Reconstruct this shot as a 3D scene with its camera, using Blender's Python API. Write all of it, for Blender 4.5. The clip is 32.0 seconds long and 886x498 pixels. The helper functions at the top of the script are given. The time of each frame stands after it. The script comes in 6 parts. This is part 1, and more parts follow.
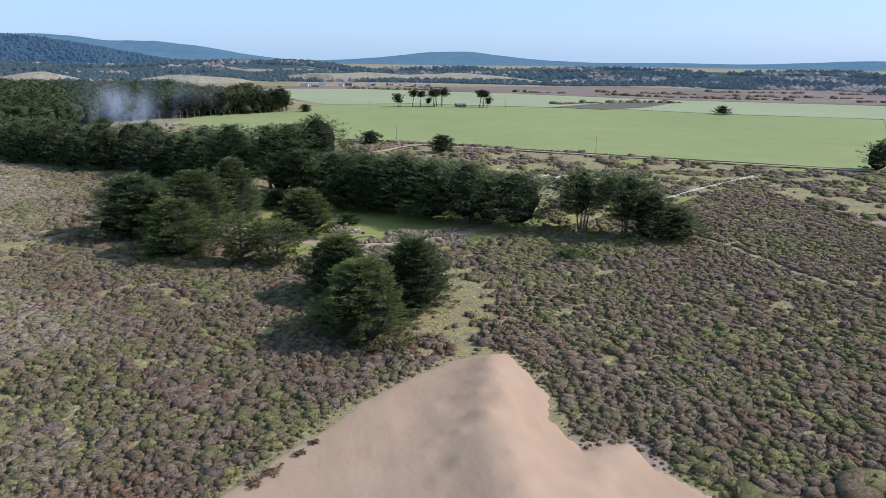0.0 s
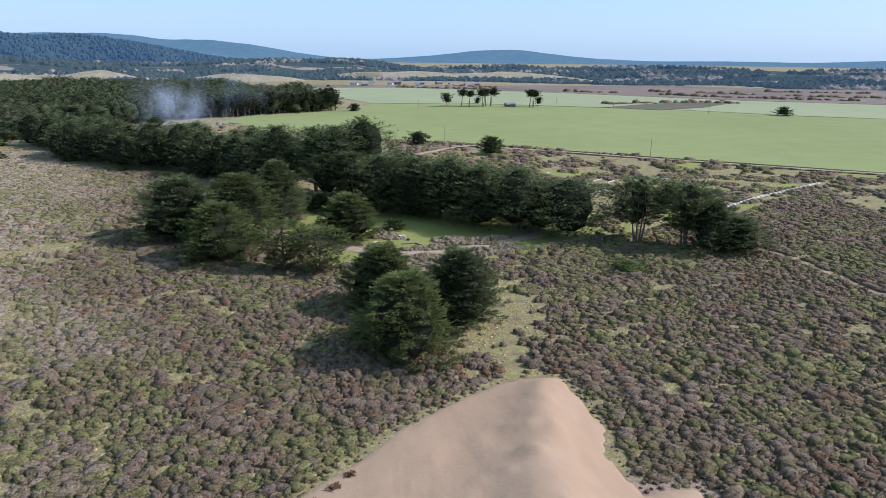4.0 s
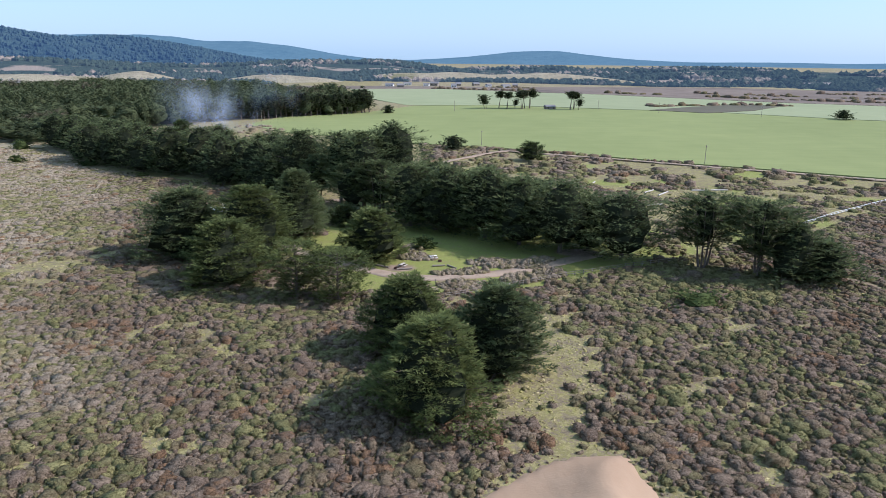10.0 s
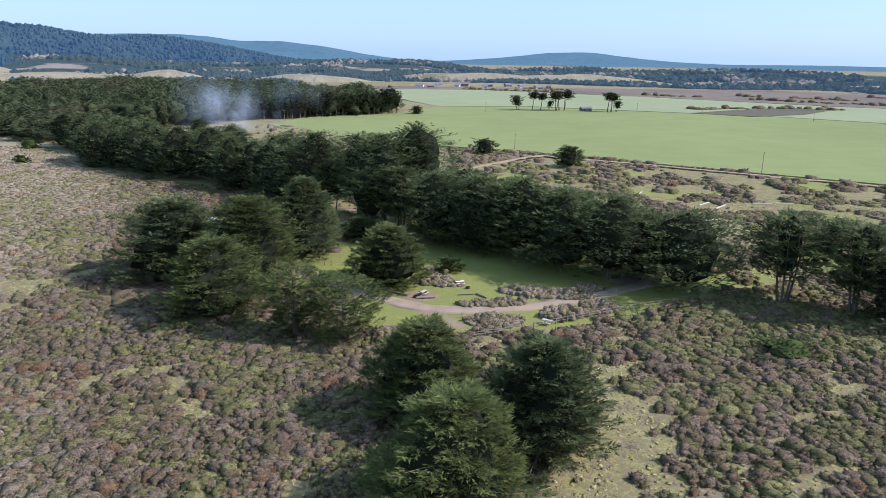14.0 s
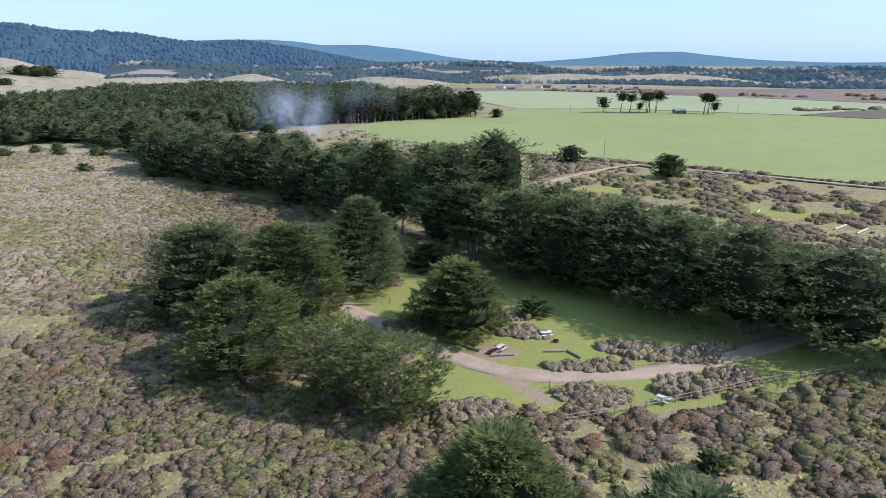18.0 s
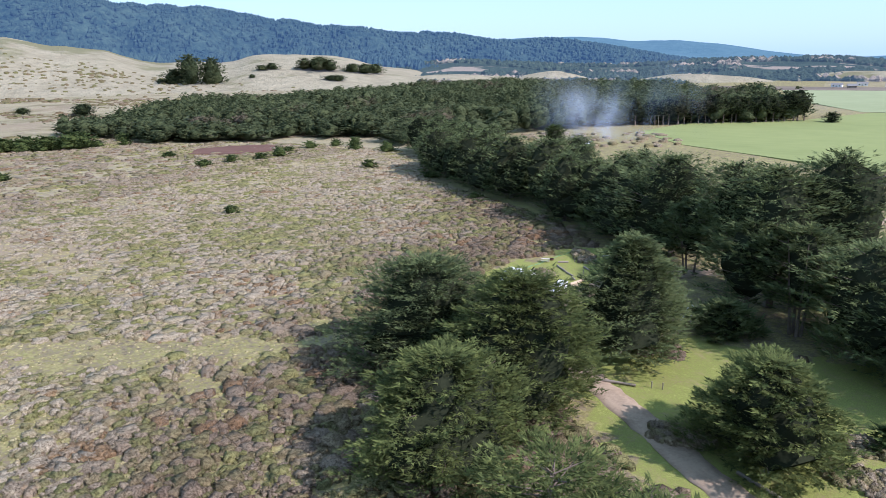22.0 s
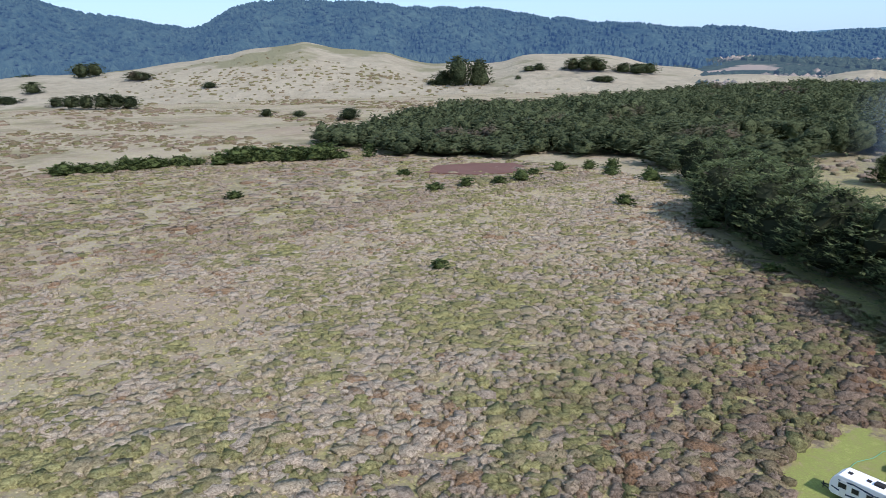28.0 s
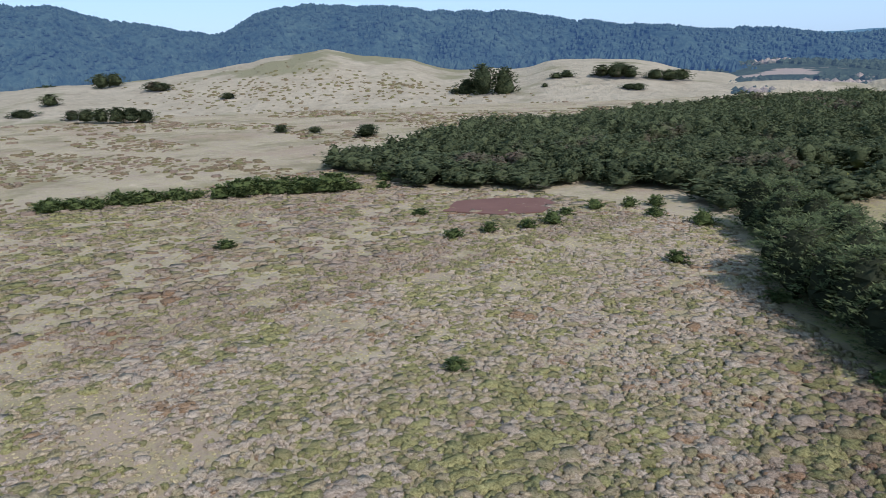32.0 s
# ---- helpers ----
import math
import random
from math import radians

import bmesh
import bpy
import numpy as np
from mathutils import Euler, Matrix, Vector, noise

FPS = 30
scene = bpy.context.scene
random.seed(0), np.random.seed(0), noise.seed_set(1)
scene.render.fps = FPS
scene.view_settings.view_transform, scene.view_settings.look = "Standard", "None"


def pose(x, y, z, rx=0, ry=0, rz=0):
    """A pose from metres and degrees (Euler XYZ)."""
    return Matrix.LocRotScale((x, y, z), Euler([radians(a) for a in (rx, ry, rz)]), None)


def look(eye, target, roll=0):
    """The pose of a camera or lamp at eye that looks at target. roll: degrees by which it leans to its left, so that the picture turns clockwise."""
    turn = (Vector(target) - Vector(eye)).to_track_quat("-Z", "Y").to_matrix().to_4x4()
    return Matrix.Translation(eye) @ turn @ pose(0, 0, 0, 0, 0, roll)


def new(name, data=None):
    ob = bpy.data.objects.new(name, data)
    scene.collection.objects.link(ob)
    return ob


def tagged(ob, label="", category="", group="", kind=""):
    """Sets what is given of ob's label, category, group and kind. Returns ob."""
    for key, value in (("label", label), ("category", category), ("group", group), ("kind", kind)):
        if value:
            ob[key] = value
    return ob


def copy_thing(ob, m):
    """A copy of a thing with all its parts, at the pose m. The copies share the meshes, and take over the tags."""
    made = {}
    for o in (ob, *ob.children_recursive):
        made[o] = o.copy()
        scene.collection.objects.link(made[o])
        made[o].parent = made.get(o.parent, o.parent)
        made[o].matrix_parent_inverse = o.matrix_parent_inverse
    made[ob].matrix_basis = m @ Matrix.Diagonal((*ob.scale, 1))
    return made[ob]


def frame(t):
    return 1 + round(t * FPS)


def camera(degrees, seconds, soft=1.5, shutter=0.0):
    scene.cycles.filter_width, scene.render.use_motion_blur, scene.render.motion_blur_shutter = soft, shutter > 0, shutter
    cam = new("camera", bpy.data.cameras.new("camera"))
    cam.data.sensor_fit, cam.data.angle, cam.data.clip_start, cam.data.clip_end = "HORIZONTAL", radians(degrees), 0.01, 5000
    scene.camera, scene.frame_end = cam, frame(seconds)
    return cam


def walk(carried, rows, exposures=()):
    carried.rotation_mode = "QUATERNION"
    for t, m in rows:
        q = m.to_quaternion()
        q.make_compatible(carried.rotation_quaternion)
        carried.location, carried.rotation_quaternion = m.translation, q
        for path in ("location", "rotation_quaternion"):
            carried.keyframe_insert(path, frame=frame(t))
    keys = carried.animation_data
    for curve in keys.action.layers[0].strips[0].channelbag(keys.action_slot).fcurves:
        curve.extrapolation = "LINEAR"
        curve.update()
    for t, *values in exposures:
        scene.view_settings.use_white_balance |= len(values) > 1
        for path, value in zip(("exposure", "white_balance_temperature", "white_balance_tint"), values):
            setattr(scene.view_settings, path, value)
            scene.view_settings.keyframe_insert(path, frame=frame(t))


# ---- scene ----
cam = camera(64.1, 32.0, soft=0.5)
PATH = [
    (0, (-2.795, -76.733, 48.291), (-2.433, -74.838, 47.763), 0.6),
    (1, (-2.701, -76.389, 48.553), (-2.396, -74.486, 48.022), 0.6),
    (2, (-2.301, -74.912, 48.854), (-2.045, -73.001, 48.321), 0.5),
    (3, (-2.081, -72.237, 48.962), (-1.837, -70.325, 48.429), 0.5),
    (6, (-0.943, -62.901, 48.509), (-0.748, -60.983, 47.974), 0.6),
    (7, (-0.585, -59.598, 48.426), (-0.404, -57.68, 47.891), 0.6),
    (8, (-0.435, -56.332, 48.632), (-0.259, -54.413, 48.096), 0.6),
    (9, (0.043, -51.913, 48.294), (0.2, -49.992, 47.76), 0.6),
    (10, (0.494, -46.966, 48.064), (0.629, -45.043, 47.533), 0.5),
    (11, (0.784, -41.437, 47.703), (0.897, -39.513, 47.172), 0.7),
    (12, (1.225, -35.213, 47.074), (1.315, -33.286, 46.545), 0.6),
    (13, (1.802, -28.135, 46.528), (1.873, -26.208, 46.0), 0.6),
    (14, (2.137, -21.374, 45.955), (2.192, -19.445, 45.426), 0.8),
    (14.5, (2.396, -17.665, 45.81), (2.44, -15.737, 45.282), 0.5),
    (16.5, (2.22, -4.256, 45.338), (2.192, -2.327, 44.81), 0.2),
    (17, (2.276, -0.541, 45.348), (2.211, 1.387, 44.82), 0.3),
    (18, (2.075, 7.65, 44.797), (1.91, 9.573, 44.272), 0.0),
    (19, (1.606, 15.864, 44.625), (1.335, 17.774, 44.099), -0.0),
    (20, (0.595, 23.986, 44.471), (0.217, 25.878, 43.943), -0.1),
    (20.5, (0.024, 28.195, 44.391), (-0.43, 30.069, 43.862), -0.2),
    (21, (-0.765, 32.345, 44.147), (-1.335, 34.188, 43.619), -0.3),
    (21.5, (-1.614, 36.783, 43.962), (-2.351, 38.565, 43.433), -0.5),
    (22, (-2.429, 41.48, 43.757), (-3.359, 43.17, 43.229), -0.7),
    (22.5, (-3.374, 45.794, 43.854), (-4.46, 47.388, 43.326), -1.0),
    (23, (-4.757, 49.933, 43.762), (-5.86, 51.515, 43.233), -1.0),
    (24, (-8.536, 57.787, 43.774), (-9.71, 59.318, 43.245), -1.2),
    (25, (-13.043, 65.562, 44.106), (-14.311, 67.016, 43.579), -1.4),
    (26, (-18.504, 73.137, 44.208), (-19.855, 74.515, 43.683), -1.5),
    (26.5, (-21.326, 76.792, 44.527), (-22.729, 78.118, 44.004), -1.4),
    (28.5, (-34.957, 91.535, 49.093), (-36.45, 92.759, 48.571), -1.6),
    (29, (-38.787, 95.164, 50.32), (-40.289, 96.378, 49.799), -1.7),
    (30, (-46.035, 101.847, 53.187), (-47.551, 103.042, 52.667), -1.8),
    (31, (-52.745, 107.993, 55.793), (-54.27, 109.179, 55.276), -1.9),
    (32, (-58.051, 112.897, 56.199), (-59.579, 114.08, 55.683), -2.0),
]
walk(cam, [(t, look(eye, target, roll)) for t, eye, target, roll in PATH], exposures=[(0.0, 0.20, 5720, 24), (9.0, 0.33, 5720, 24), (18.0, 0.46, 5720, 24), (22.0, 0.60, 5720, 24), (26.0, 0.50, 5720, 24), (29.0, 0.28, 5720, 24), (32.0, 0.20, 5720, 24)])

# ---------------------------------------------------------------- light
SUN_AZ = 95.0      # degrees from +y towards +x
SUN_EL = 41.0
world = bpy.data.worlds.new("sky")
scene.world = world
world.use_nodes = True
wn, wl = world.node_tree.nodes, world.node_tree.links
sky = wn.new("ShaderNodeTexSky")
sky.sky_type = "NISHITA"
sky.sun_disc = False
sky.sun_elevation = radians(SUN_EL)
sky.sun_rotation = radians(SUN_AZ)
sky.altitude, sky.air_density, sky.dust_density, sky.ozone_density = 0, 1.0, 0.9, 3.0
haze = wn.new("ShaderNodeMix")
haze.data_type = "RGBA"
haze.inputs[0].default_value = 0.5
haze.inputs[7].default_value = (5.9, 9.3, 11.4, 1)
wl.new(sky.outputs[0], haze.inputs[6])
wl.new(haze.outputs[2], wn["Background"].inputs[0])
wn["Background"].inputs[1].default_value = 0.093
sun = new("sun", bpy.data.lights.new("sun", "SUN"))
sun.data.energy, sun.data.angle, sun.data.color = 4.5, radians(0.55), (1.0, 0.95, 0.87)
sa, se = radians(SUN_AZ), radians(SUN_EL)
sun_way = Vector((math.sin(sa) * math.cos(se), math.cos(sa) * math.cos(se), math.sin(se)))
sun.matrix_world = look(sun_way * 300, (0, 0, 0))


# ---------------------------------------------------------------- materials
class Nodes:
    """A small builder for node materials."""

    def __init__(self, name):
        self.mat = bpy.data.materials.new(name)
        self.mat.use_nodes = True
        self.t = self.mat.node_tree
        self.b = self.t.nodes["Principled BSDF"]
        self.out = self.t.nodes["Material Output"]
        self.geo = self.t.nodes.new("ShaderNodeNewGeometry")
        self.obj = self.t.nodes.new("ShaderNodeObjectInfo")
        self.tex = self.t.nodes.new("ShaderNodeTexCoord")

    def put(self, socket, value):
        if isinstance(value, bpy.types.NodeSocket):
            self.t.links.new(value, socket)
        else:
            socket.default_value = value

    def noise(self, scale, detail=4, rough=0.55, where=None, stretch=None):
        n = self.t.nodes.new("ShaderNodeTexNoise")
        n.inputs["Scale"].default_value, n.inputs["Detail"].default_value, n.inputs["Roughness"].default_value = scale, detail, rough
        src = where or self.geo.outputs["Position"]
        if stretch:
            m = self.t.nodes.new("ShaderNodeMapping")
            m.inputs["Scale"].default_value = stretch
            self.t.links.new(src, m.inputs[0])
            src = m.outputs[0]
        self.t.links.new(src, n.inputs["Vector"])
        return n.outputs["Fac"]

    def ramp(self, fac, stops):
        r = self.t.nodes.new("ShaderNodeValToRGB")
        e = r.color_ramp.elements
        for k, (p, c) in enumerate(stops):
            el = e[k] if k < 2 else e.new(p)
            el.position, el.color = p, (*c, 1) if len(c) == 3 else c
        self.put(r.inputs[0], fac)
        return r.outputs[0]

    def grey(self, fac, a, b):
        m = self.t.nodes.new("ShaderNodeMapRange")
        m.inputs[1].default_value, m.inputs[2].default_value = a, b
        self.put(m.inputs[0], fac)
        return m.outputs[0]

    def mix(self, fac, a, b, how="MIX"):
        m = self.t.nodes.new("ShaderNodeMix")
        m.data_type, m.blend_type = "RGBA", how
        self.put(m.inputs[0], fac)
        for s, v in ((m.inputs[6], a), (m.inputs[7], b)):
            self.put(s, v if isinstance(v, bpy.types.NodeSocket) else (*v, 1))
        return m.outputs[2]

    def math(self, how, a, b=0.0):
        m = self.t.nodes.new("ShaderNodeMath")
        m.operation = how
        m.use_clamp = how in ("ADD", "SUBTRACT")
        self.put(m.inputs[0], a)
        self.put(m.inputs[1], b)
        return m.outputs[0]

    def attr(self, name):
        a = self.t.nodes.new("ShaderNodeAttribute")
        a.attribute_name = name
        s = self.t.nodes.new("ShaderNodeSeparateColor")
        self.t.links.new(a.outputs["Color"], s.inputs[0])
        return s.outputs

    def bump(self, height, strength, distance):
        n = self.t.nodes.new("ShaderNodeBump")
        n.inputs["Strength"].default_value, n.inputs["Distance"].default_value = strength, distance
        self.t.links.new(height, n.inputs["Height"])
        self.t.links.new(n.outputs[0], self.b.inputs["Normal"])

    def done(self, colour, rough=0.8, metal=0.0, spec=0.3):
        self.put(self.b.inputs["Base Color"], colour if isinstance(colour, bpy.types.NodeSocket) else (*colour, 1))
        self.put(self.b.inputs["Roughness"], rough)
        self.b.inputs["Metallic"].default_value = metal
        self.b.inputs["Specular IOR Level"].default_value = spec
        return self.mat


def plain(name, colour, rough=0.6, metal=0.0, vary=0.25, scale=3.0, bump=0.0):
    """A surface of one colour with grain and stains."""
    n = Nodes(name)
    a = n.noise(scale, 5, where=n.tex.outputs["Object"])
    b = n.noise(scale * 9, 3, where=n.tex.outputs["Object"])
    f = n.math("MULTIPLY", n.math("ADD", a, b), 0.5)
    lo, hi = [c * (1 - vary) for c in colour], [min(1, c * (1 + vary)) for c in colour]
    if bump:
        n.bump(b, bump, 0.02)
    return n.done(n.ramp(f, [(0.3, lo), (0.7, hi)]), rough, metal)


def make_ground():
    n = Nodes("scrubland_soil_and_grass")
    big, mid, fine = n.noise(0.02, 4), n.noise(0.3, 6, 0.65), n.noise(2.2, 6, 0.7)
    fine2 = n.noise(9.0, 4, 0.7)
    lawn, dry, dirt = n.attr("cover")[:3]
    vor = n.t.nodes.new("ShaderNodeTexVoronoi")
    vor.inputs["Scale"].default_value = 2.2
    n.t.links.new(n.geo.outputs["Position"], vor.inputs["Vector"])
    cell = n.t.nodes.new("ShaderNodeSeparateColor")
    n.t.links.new(vor.outputs["Color"], cell.inputs[0])
    tuft = n.math("ADD", n.math("MULTIPLY", mid, 0.6), n.math("ADD", n.math("MULTIPLY", fine, 0.22), n.math("MULTIPLY", cell.outputs[0], 0.18)))
    grass = n.ramp(tuft, [(0.36, (0.16, 0.125, 0.08)), (0.44, (0.27, 0.215, 0.13)), (0.51, (0.24, 0.215, 0.075)), (0.58, (0.37, 0.315, 0.14)), (0.68, (0.28, 0.265, 0.075))])
    straw = n.ramp(n.math("ADD", n.math("MULTIPLY", tuft, 0.6), n.math("MULTIPLY", n.noise(0.09, 5, 0.65), 0.4)),
                   [(0.38, (0.25, 0.195, 0.13)), (0.46, (0.39, 0.32, 0.225)), (0.53, (0.32, 0.28, 0.14)), (0.60, (0.46, 0.38, 0.265))])
    turf = n.ramp(n.math("ADD", n.math("MULTIPLY", n.noise(0.35, 6, 0.7), 0.45), n.math("ADD", n.math("MULTIPLY", n.noise(1.5, 6, 0.8), 0.35), n.math("MULTIPLY", fine2, 0.2))),
                  [(0.38, (0.36, 0.28, 0.15)), (0.45, (0.27, 0.265, 0.08)), (0.53, (0.25, 0.285, 0.062)), (0.60, (0.34, 0.34, 0.10)), (0.68, (0.38, 0.33, 0.15))])
    plain_band = n.noise(0.013, 6, 0.7)
    straw = n.mix(n.grey(plain_band, 0.5, 0.62), straw, n.mix(0.55, straw, (0.29, 0.205, 0.14)))
    straw = n.mix(n.grey(n.noise(0.021, 6, 0.72), 0.49, 0.60), straw, n.mix(0.55, straw, (0.13, 0.12, 0.05)))
    soil = n.ramp(n.math("ADD", n.math("MULTIPLY", mid, 0.5), n.math("MULTIPLY", fine, 0.5)),
                  [(0.35, (0.26, 0.18, 0.125)), (0.65, (0.42, 0.31, 0.23))])
    edge = n.math("MULTIPLY", n.math("SUBTRACT", n.noise(0.8, 5, 0.7), 0.5), 0.9)
    c = n.mix(n.grey(n.math("ADD", dry, edge), 0.25, 0.75), grass, straw)
    c = n.mix(n.grey(n.math("ADD", lawn, edge), 0.35, 0.6), c, turf)
    c = n.mix(n.grey(n.math("ADD", dirt, edge), 0.35, 0.65), c, soil)
    c = n.mix(n.grey(big, 0.3, 0.75), n.mix(0.18, c, (0.1, 0.085, 0.06)), c)
    c = n.mix(n.grey(fine2, 0.35, 0.65), n.mix(0.42, c, (0.05, 0.04, 0.025)), c)
    smooth_part = n.math("SUBTRACT", 1.0, n.math("ADD", lawn, dirt))
    lump = n.math("MULTIPLY", n.math("SUBTRACT", 1.0, vor.outputs["Distance"]), smooth_part)
    n.bump(n.math("ADD", n.math("MULTIPLY", lump, 0.15), n.math("ADD", n.math("MULTIPLY", fine, 0.3), n.math("MULTIPLY", fine2, 0.15))), 0.9, 0.35)
    return n.done(c, 0.95, spec=0.1)


def make_scrub(name, dark, pale):
    """Brush: rounded twiggy cushions; each bush has its own tone, the flat is paler, and grass tufts stand between."""
    n = Nodes(name)
    own, paleness, grassy = n.attr("bush")[:3]
    mid, fine, fine2 = n.noise(1.1, 4, 0.6), n.noise(4.5, 5, 0.75), n.noise(15.0, 4, 0.8)
    g = n.math("ADD", n.math("MULTIPLY", own, 0.9), n.math("MULTIPLY", n.math("SUBTRACT", mid, 0.28), 0.24))
    tone = n.mix(paleness, n.ramp(g, dark), n.ramp(g, pale))
    grass = n.ramp(g, [(0.2, (0.34, 0.275, 0.145)), (0.5, (0.36, 0.33, 0.11)), (0.8, (0.46, 0.39, 0.20))])
    tone = n.mix(grassy, tone, n.mix(n.math("MULTIPLY", paleness, 0.5), grass, (0.46, 0.38, 0.22)))
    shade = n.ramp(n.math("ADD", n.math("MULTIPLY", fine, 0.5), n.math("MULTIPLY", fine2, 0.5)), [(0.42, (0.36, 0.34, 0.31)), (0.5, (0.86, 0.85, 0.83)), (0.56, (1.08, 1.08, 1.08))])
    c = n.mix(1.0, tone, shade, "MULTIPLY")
    n.bump(n.math("ADD", n.math("MULTIPLY", n.noise(2.3, 3, 0.6), 0.9), n.math("ADD", n.math("MULTIPLY", fine, 0.7), n.math("MULTIPLY", fine2, 0.35))), 1.0, 0.45)
    return n.done(c, 0.95, spec=0.05)


def make_leaf(name, dark, light, through_light=0.32, brown=None, rough=0.0):
    n = Nodes(name)
    isl = n.geo.outputs["Random Per Island"]
    f = n.math("ADD", n.math("MULTIPLY", isl, 0.35), n.math("MULTIPLY", n.grey(n.noise(0.55, 4, where=n.tex.outputs["Object"]), 0.25, 0.75), 0.65))
    f = n.math("ADD", f, n.math("MULTIPLY", n.math("SUBTRACT", n.obj.outputs["Random"], 0.5), 0.25))
    c = n.ramp(f, [(0.25, dark), (0.75, light)])
    if brown:
        c = n.mix(n.grey(n.noise(0.02, 4), 0.60, 0.70), c, brown)
    if rough:
        n.bump(n.noise(0.9, 5, 0.7), 1.0, rough)
    n.done(c, 0.85, spec=0.06)
    tr = n.t.nodes.new("ShaderNodeBsdfTranslucent")
    n.t.links.new(c, tr.inputs[0])
    m = n.t.nodes.new("ShaderNodeMixShader")
    m.inputs[0].default_value = through_light
    n.t.links.new(n.b.outputs[0], m.inputs[1])
    n.t.links.new(tr.outputs[0], m.inputs[2])
    n.t.links.new(m.outputs[0], n.out.inputs[0])
    return n.mat


def make_sand():
    n = Nodes("dune_sand")
    a, b, c = n.noise(0.09, 4), n.noise(0.5, 5, stretch=(1, 0.45, 1)), n.noise(7, 4, 0.7)
    col = n.ramp(n.math("ADD", n.math("MULTIPLY", a, 0.6), n.math("MULTIPLY", b, 0.4)),
                 [(0.35, (0.325, 0.22, 0.135)), (0.52, (0.345, 0.238, 0.148)), (0.68, (0.37, 0.26, 0.165))])
    rip = n.noise(2.2, 3, 0.6, stretch=(0.5, 1.6, 1))
    n.bump(n.math("ADD", n.math("ADD", b, n.math("MULTIPLY", rip, 0.4)), n.math("MULTIPLY", c, 0.12)), 0.35, 0.4)
    return n.done(n.mix(n.grey(c, 0.2, 0.8), n.mix(0.08, col, (0.2, 0.13, 0.09)), col), 0.95, spec=0.1)


def make_field(name, lo, hi, rows=True):
    n = Nodes(name)
    a, b = n.noise(0.008, 5), n.noise(0.05, 6, 0.6)
    f = n.math("ADD", n.math("MULTIPLY", a, 0.55), n.math("MULTIPLY", b, 0.45))
    if rows:
        f = n.math("ADD", n.math("MULTIPLY", f, 0.75), n.math("MULTIPLY", n.noise(1, 3, stretch=(0.02, 0.35, 1)), 0.25))
    return n.done(n.ramp(f, [(0.35, lo), (0.65, hi)]), 0.95, spec=0.1)


def make_road():
    n = Nodes("gravel_road")
    a, b, c = n.noise(0.3, 4), n.noise(2.0, 5, 0.7), n.noise(14, 3)
    f = n.math("ADD", n.math("MULTIPLY", a, 0.5), n.math("MULTIPLY", b, 0.5))
    col = n.ramp(f, [(0.35, (0.26, 0.19, 0.13)), (0.6, (0.39, 0.295, 0.205))])
    n.bump(c, 0.3, 0.03)
    return n.done(n.mix(n.grey(c, 0.3, 0.8), n.mix(0.25, col, (0.1, 0.08, 0.06)), col), 0.95, spec=0.1)


def make_hill(name, dark, light, haze_glow, strength, scale=0.02, tan=None, cut=0.5):
    """Distant land; haze of kilometres of blue air is painted in as emission."""
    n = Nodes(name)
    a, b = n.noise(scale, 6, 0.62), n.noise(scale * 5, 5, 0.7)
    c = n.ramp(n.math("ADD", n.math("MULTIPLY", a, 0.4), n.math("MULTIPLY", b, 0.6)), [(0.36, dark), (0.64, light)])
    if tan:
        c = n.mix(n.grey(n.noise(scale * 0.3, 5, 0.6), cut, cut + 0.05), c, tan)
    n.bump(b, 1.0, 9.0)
    n.b.inputs["Emission Color"].default_value = (*haze_glow, 1)
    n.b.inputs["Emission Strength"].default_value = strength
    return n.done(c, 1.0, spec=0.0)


M_ground, M_sand, M_road = make_ground(), make_sand(), make_road()
M_scrub = make_scrub("coyote_brush_twigs",
                     [(0.00, (0.117, 0.086, 0.055)), (0.06, (0.189, 0.115, 0.063)), (0.12, (0.159, 0.118, 0.085)), (0.34, (0.211, 0.161, 0.113)), (0.50, (0.169, 0.128, 0.076)), (0.64, (0.155, 0.131, 0.069)), (0.82, (0.150, 0.145, 0.061)), (1.00, (0.258, 0.235, 0.101))],
                     [(0.00, (0.221, 0.165, 0.107)), (0.06, (0.246, 0.160, 0.084)), (0.12, (0.306, 0.250, 0.180)), (0.34, (0.381, 0.321, 0.227)), (0.52, (0.348, 0.284, 0.172)), (0.66, (0.255, 0.219, 0.120)), (0.82, (0.183, 0.173, 0.069)), (1.00, (0.314, 0.291, 0.120))])
M_leaf = make_leaf("cypress_foliage", (0.046, 0.063, 0.03), (0.15, 0.178, 0.072), 0.34)
M_leaf_near = make_leaf("young_cypress_foliage", (0.050, 0.065, 0.024), (0.158, 0.182, 0.058), 0.32)
M_leaf_wood = make_leaf("woodland_foliage", (0.03, 0.042, 0.021), (0.105, 0.125, 0.056), 0.25, brown=(0.15, 0.115, 0.08), rough=1.6)
M_leaf_bush = make_leaf("evergreen_bush_foliage", (0.032, 0.05, 0.02), (0.09, 0.115, 0.036))
# Dark hull colour: the shade deep inside a crown, put in as paint.
M_crown_shade = plain("crown_core_shade", (0.026, 0.030, 0.017), 1.0, vary=0.5)
M_crown_shade.node_tree.nodes["Principled BSDF"].inputs["Specular IOR Level"].default_value = 0.0
M_bark = plain("grey_brown_bark", (0.15, 0.115, 0.09), 0.95, vary=0.5, scale=1.5, bump=0.8)
M_field = make_field("young_green_crop", (0.18, 0.205, 0.074), (0.235, 0.258, 0.096))
M_field_pale = make_field("pale_green_crop", (0.22, 0.245, 0.125), (0.275, 0.295, 0.16))
M_fallow = make_field("dark_ploughed_soil", (0.085, 0.075, 0.055), (0.13, 0.12, 0.075))
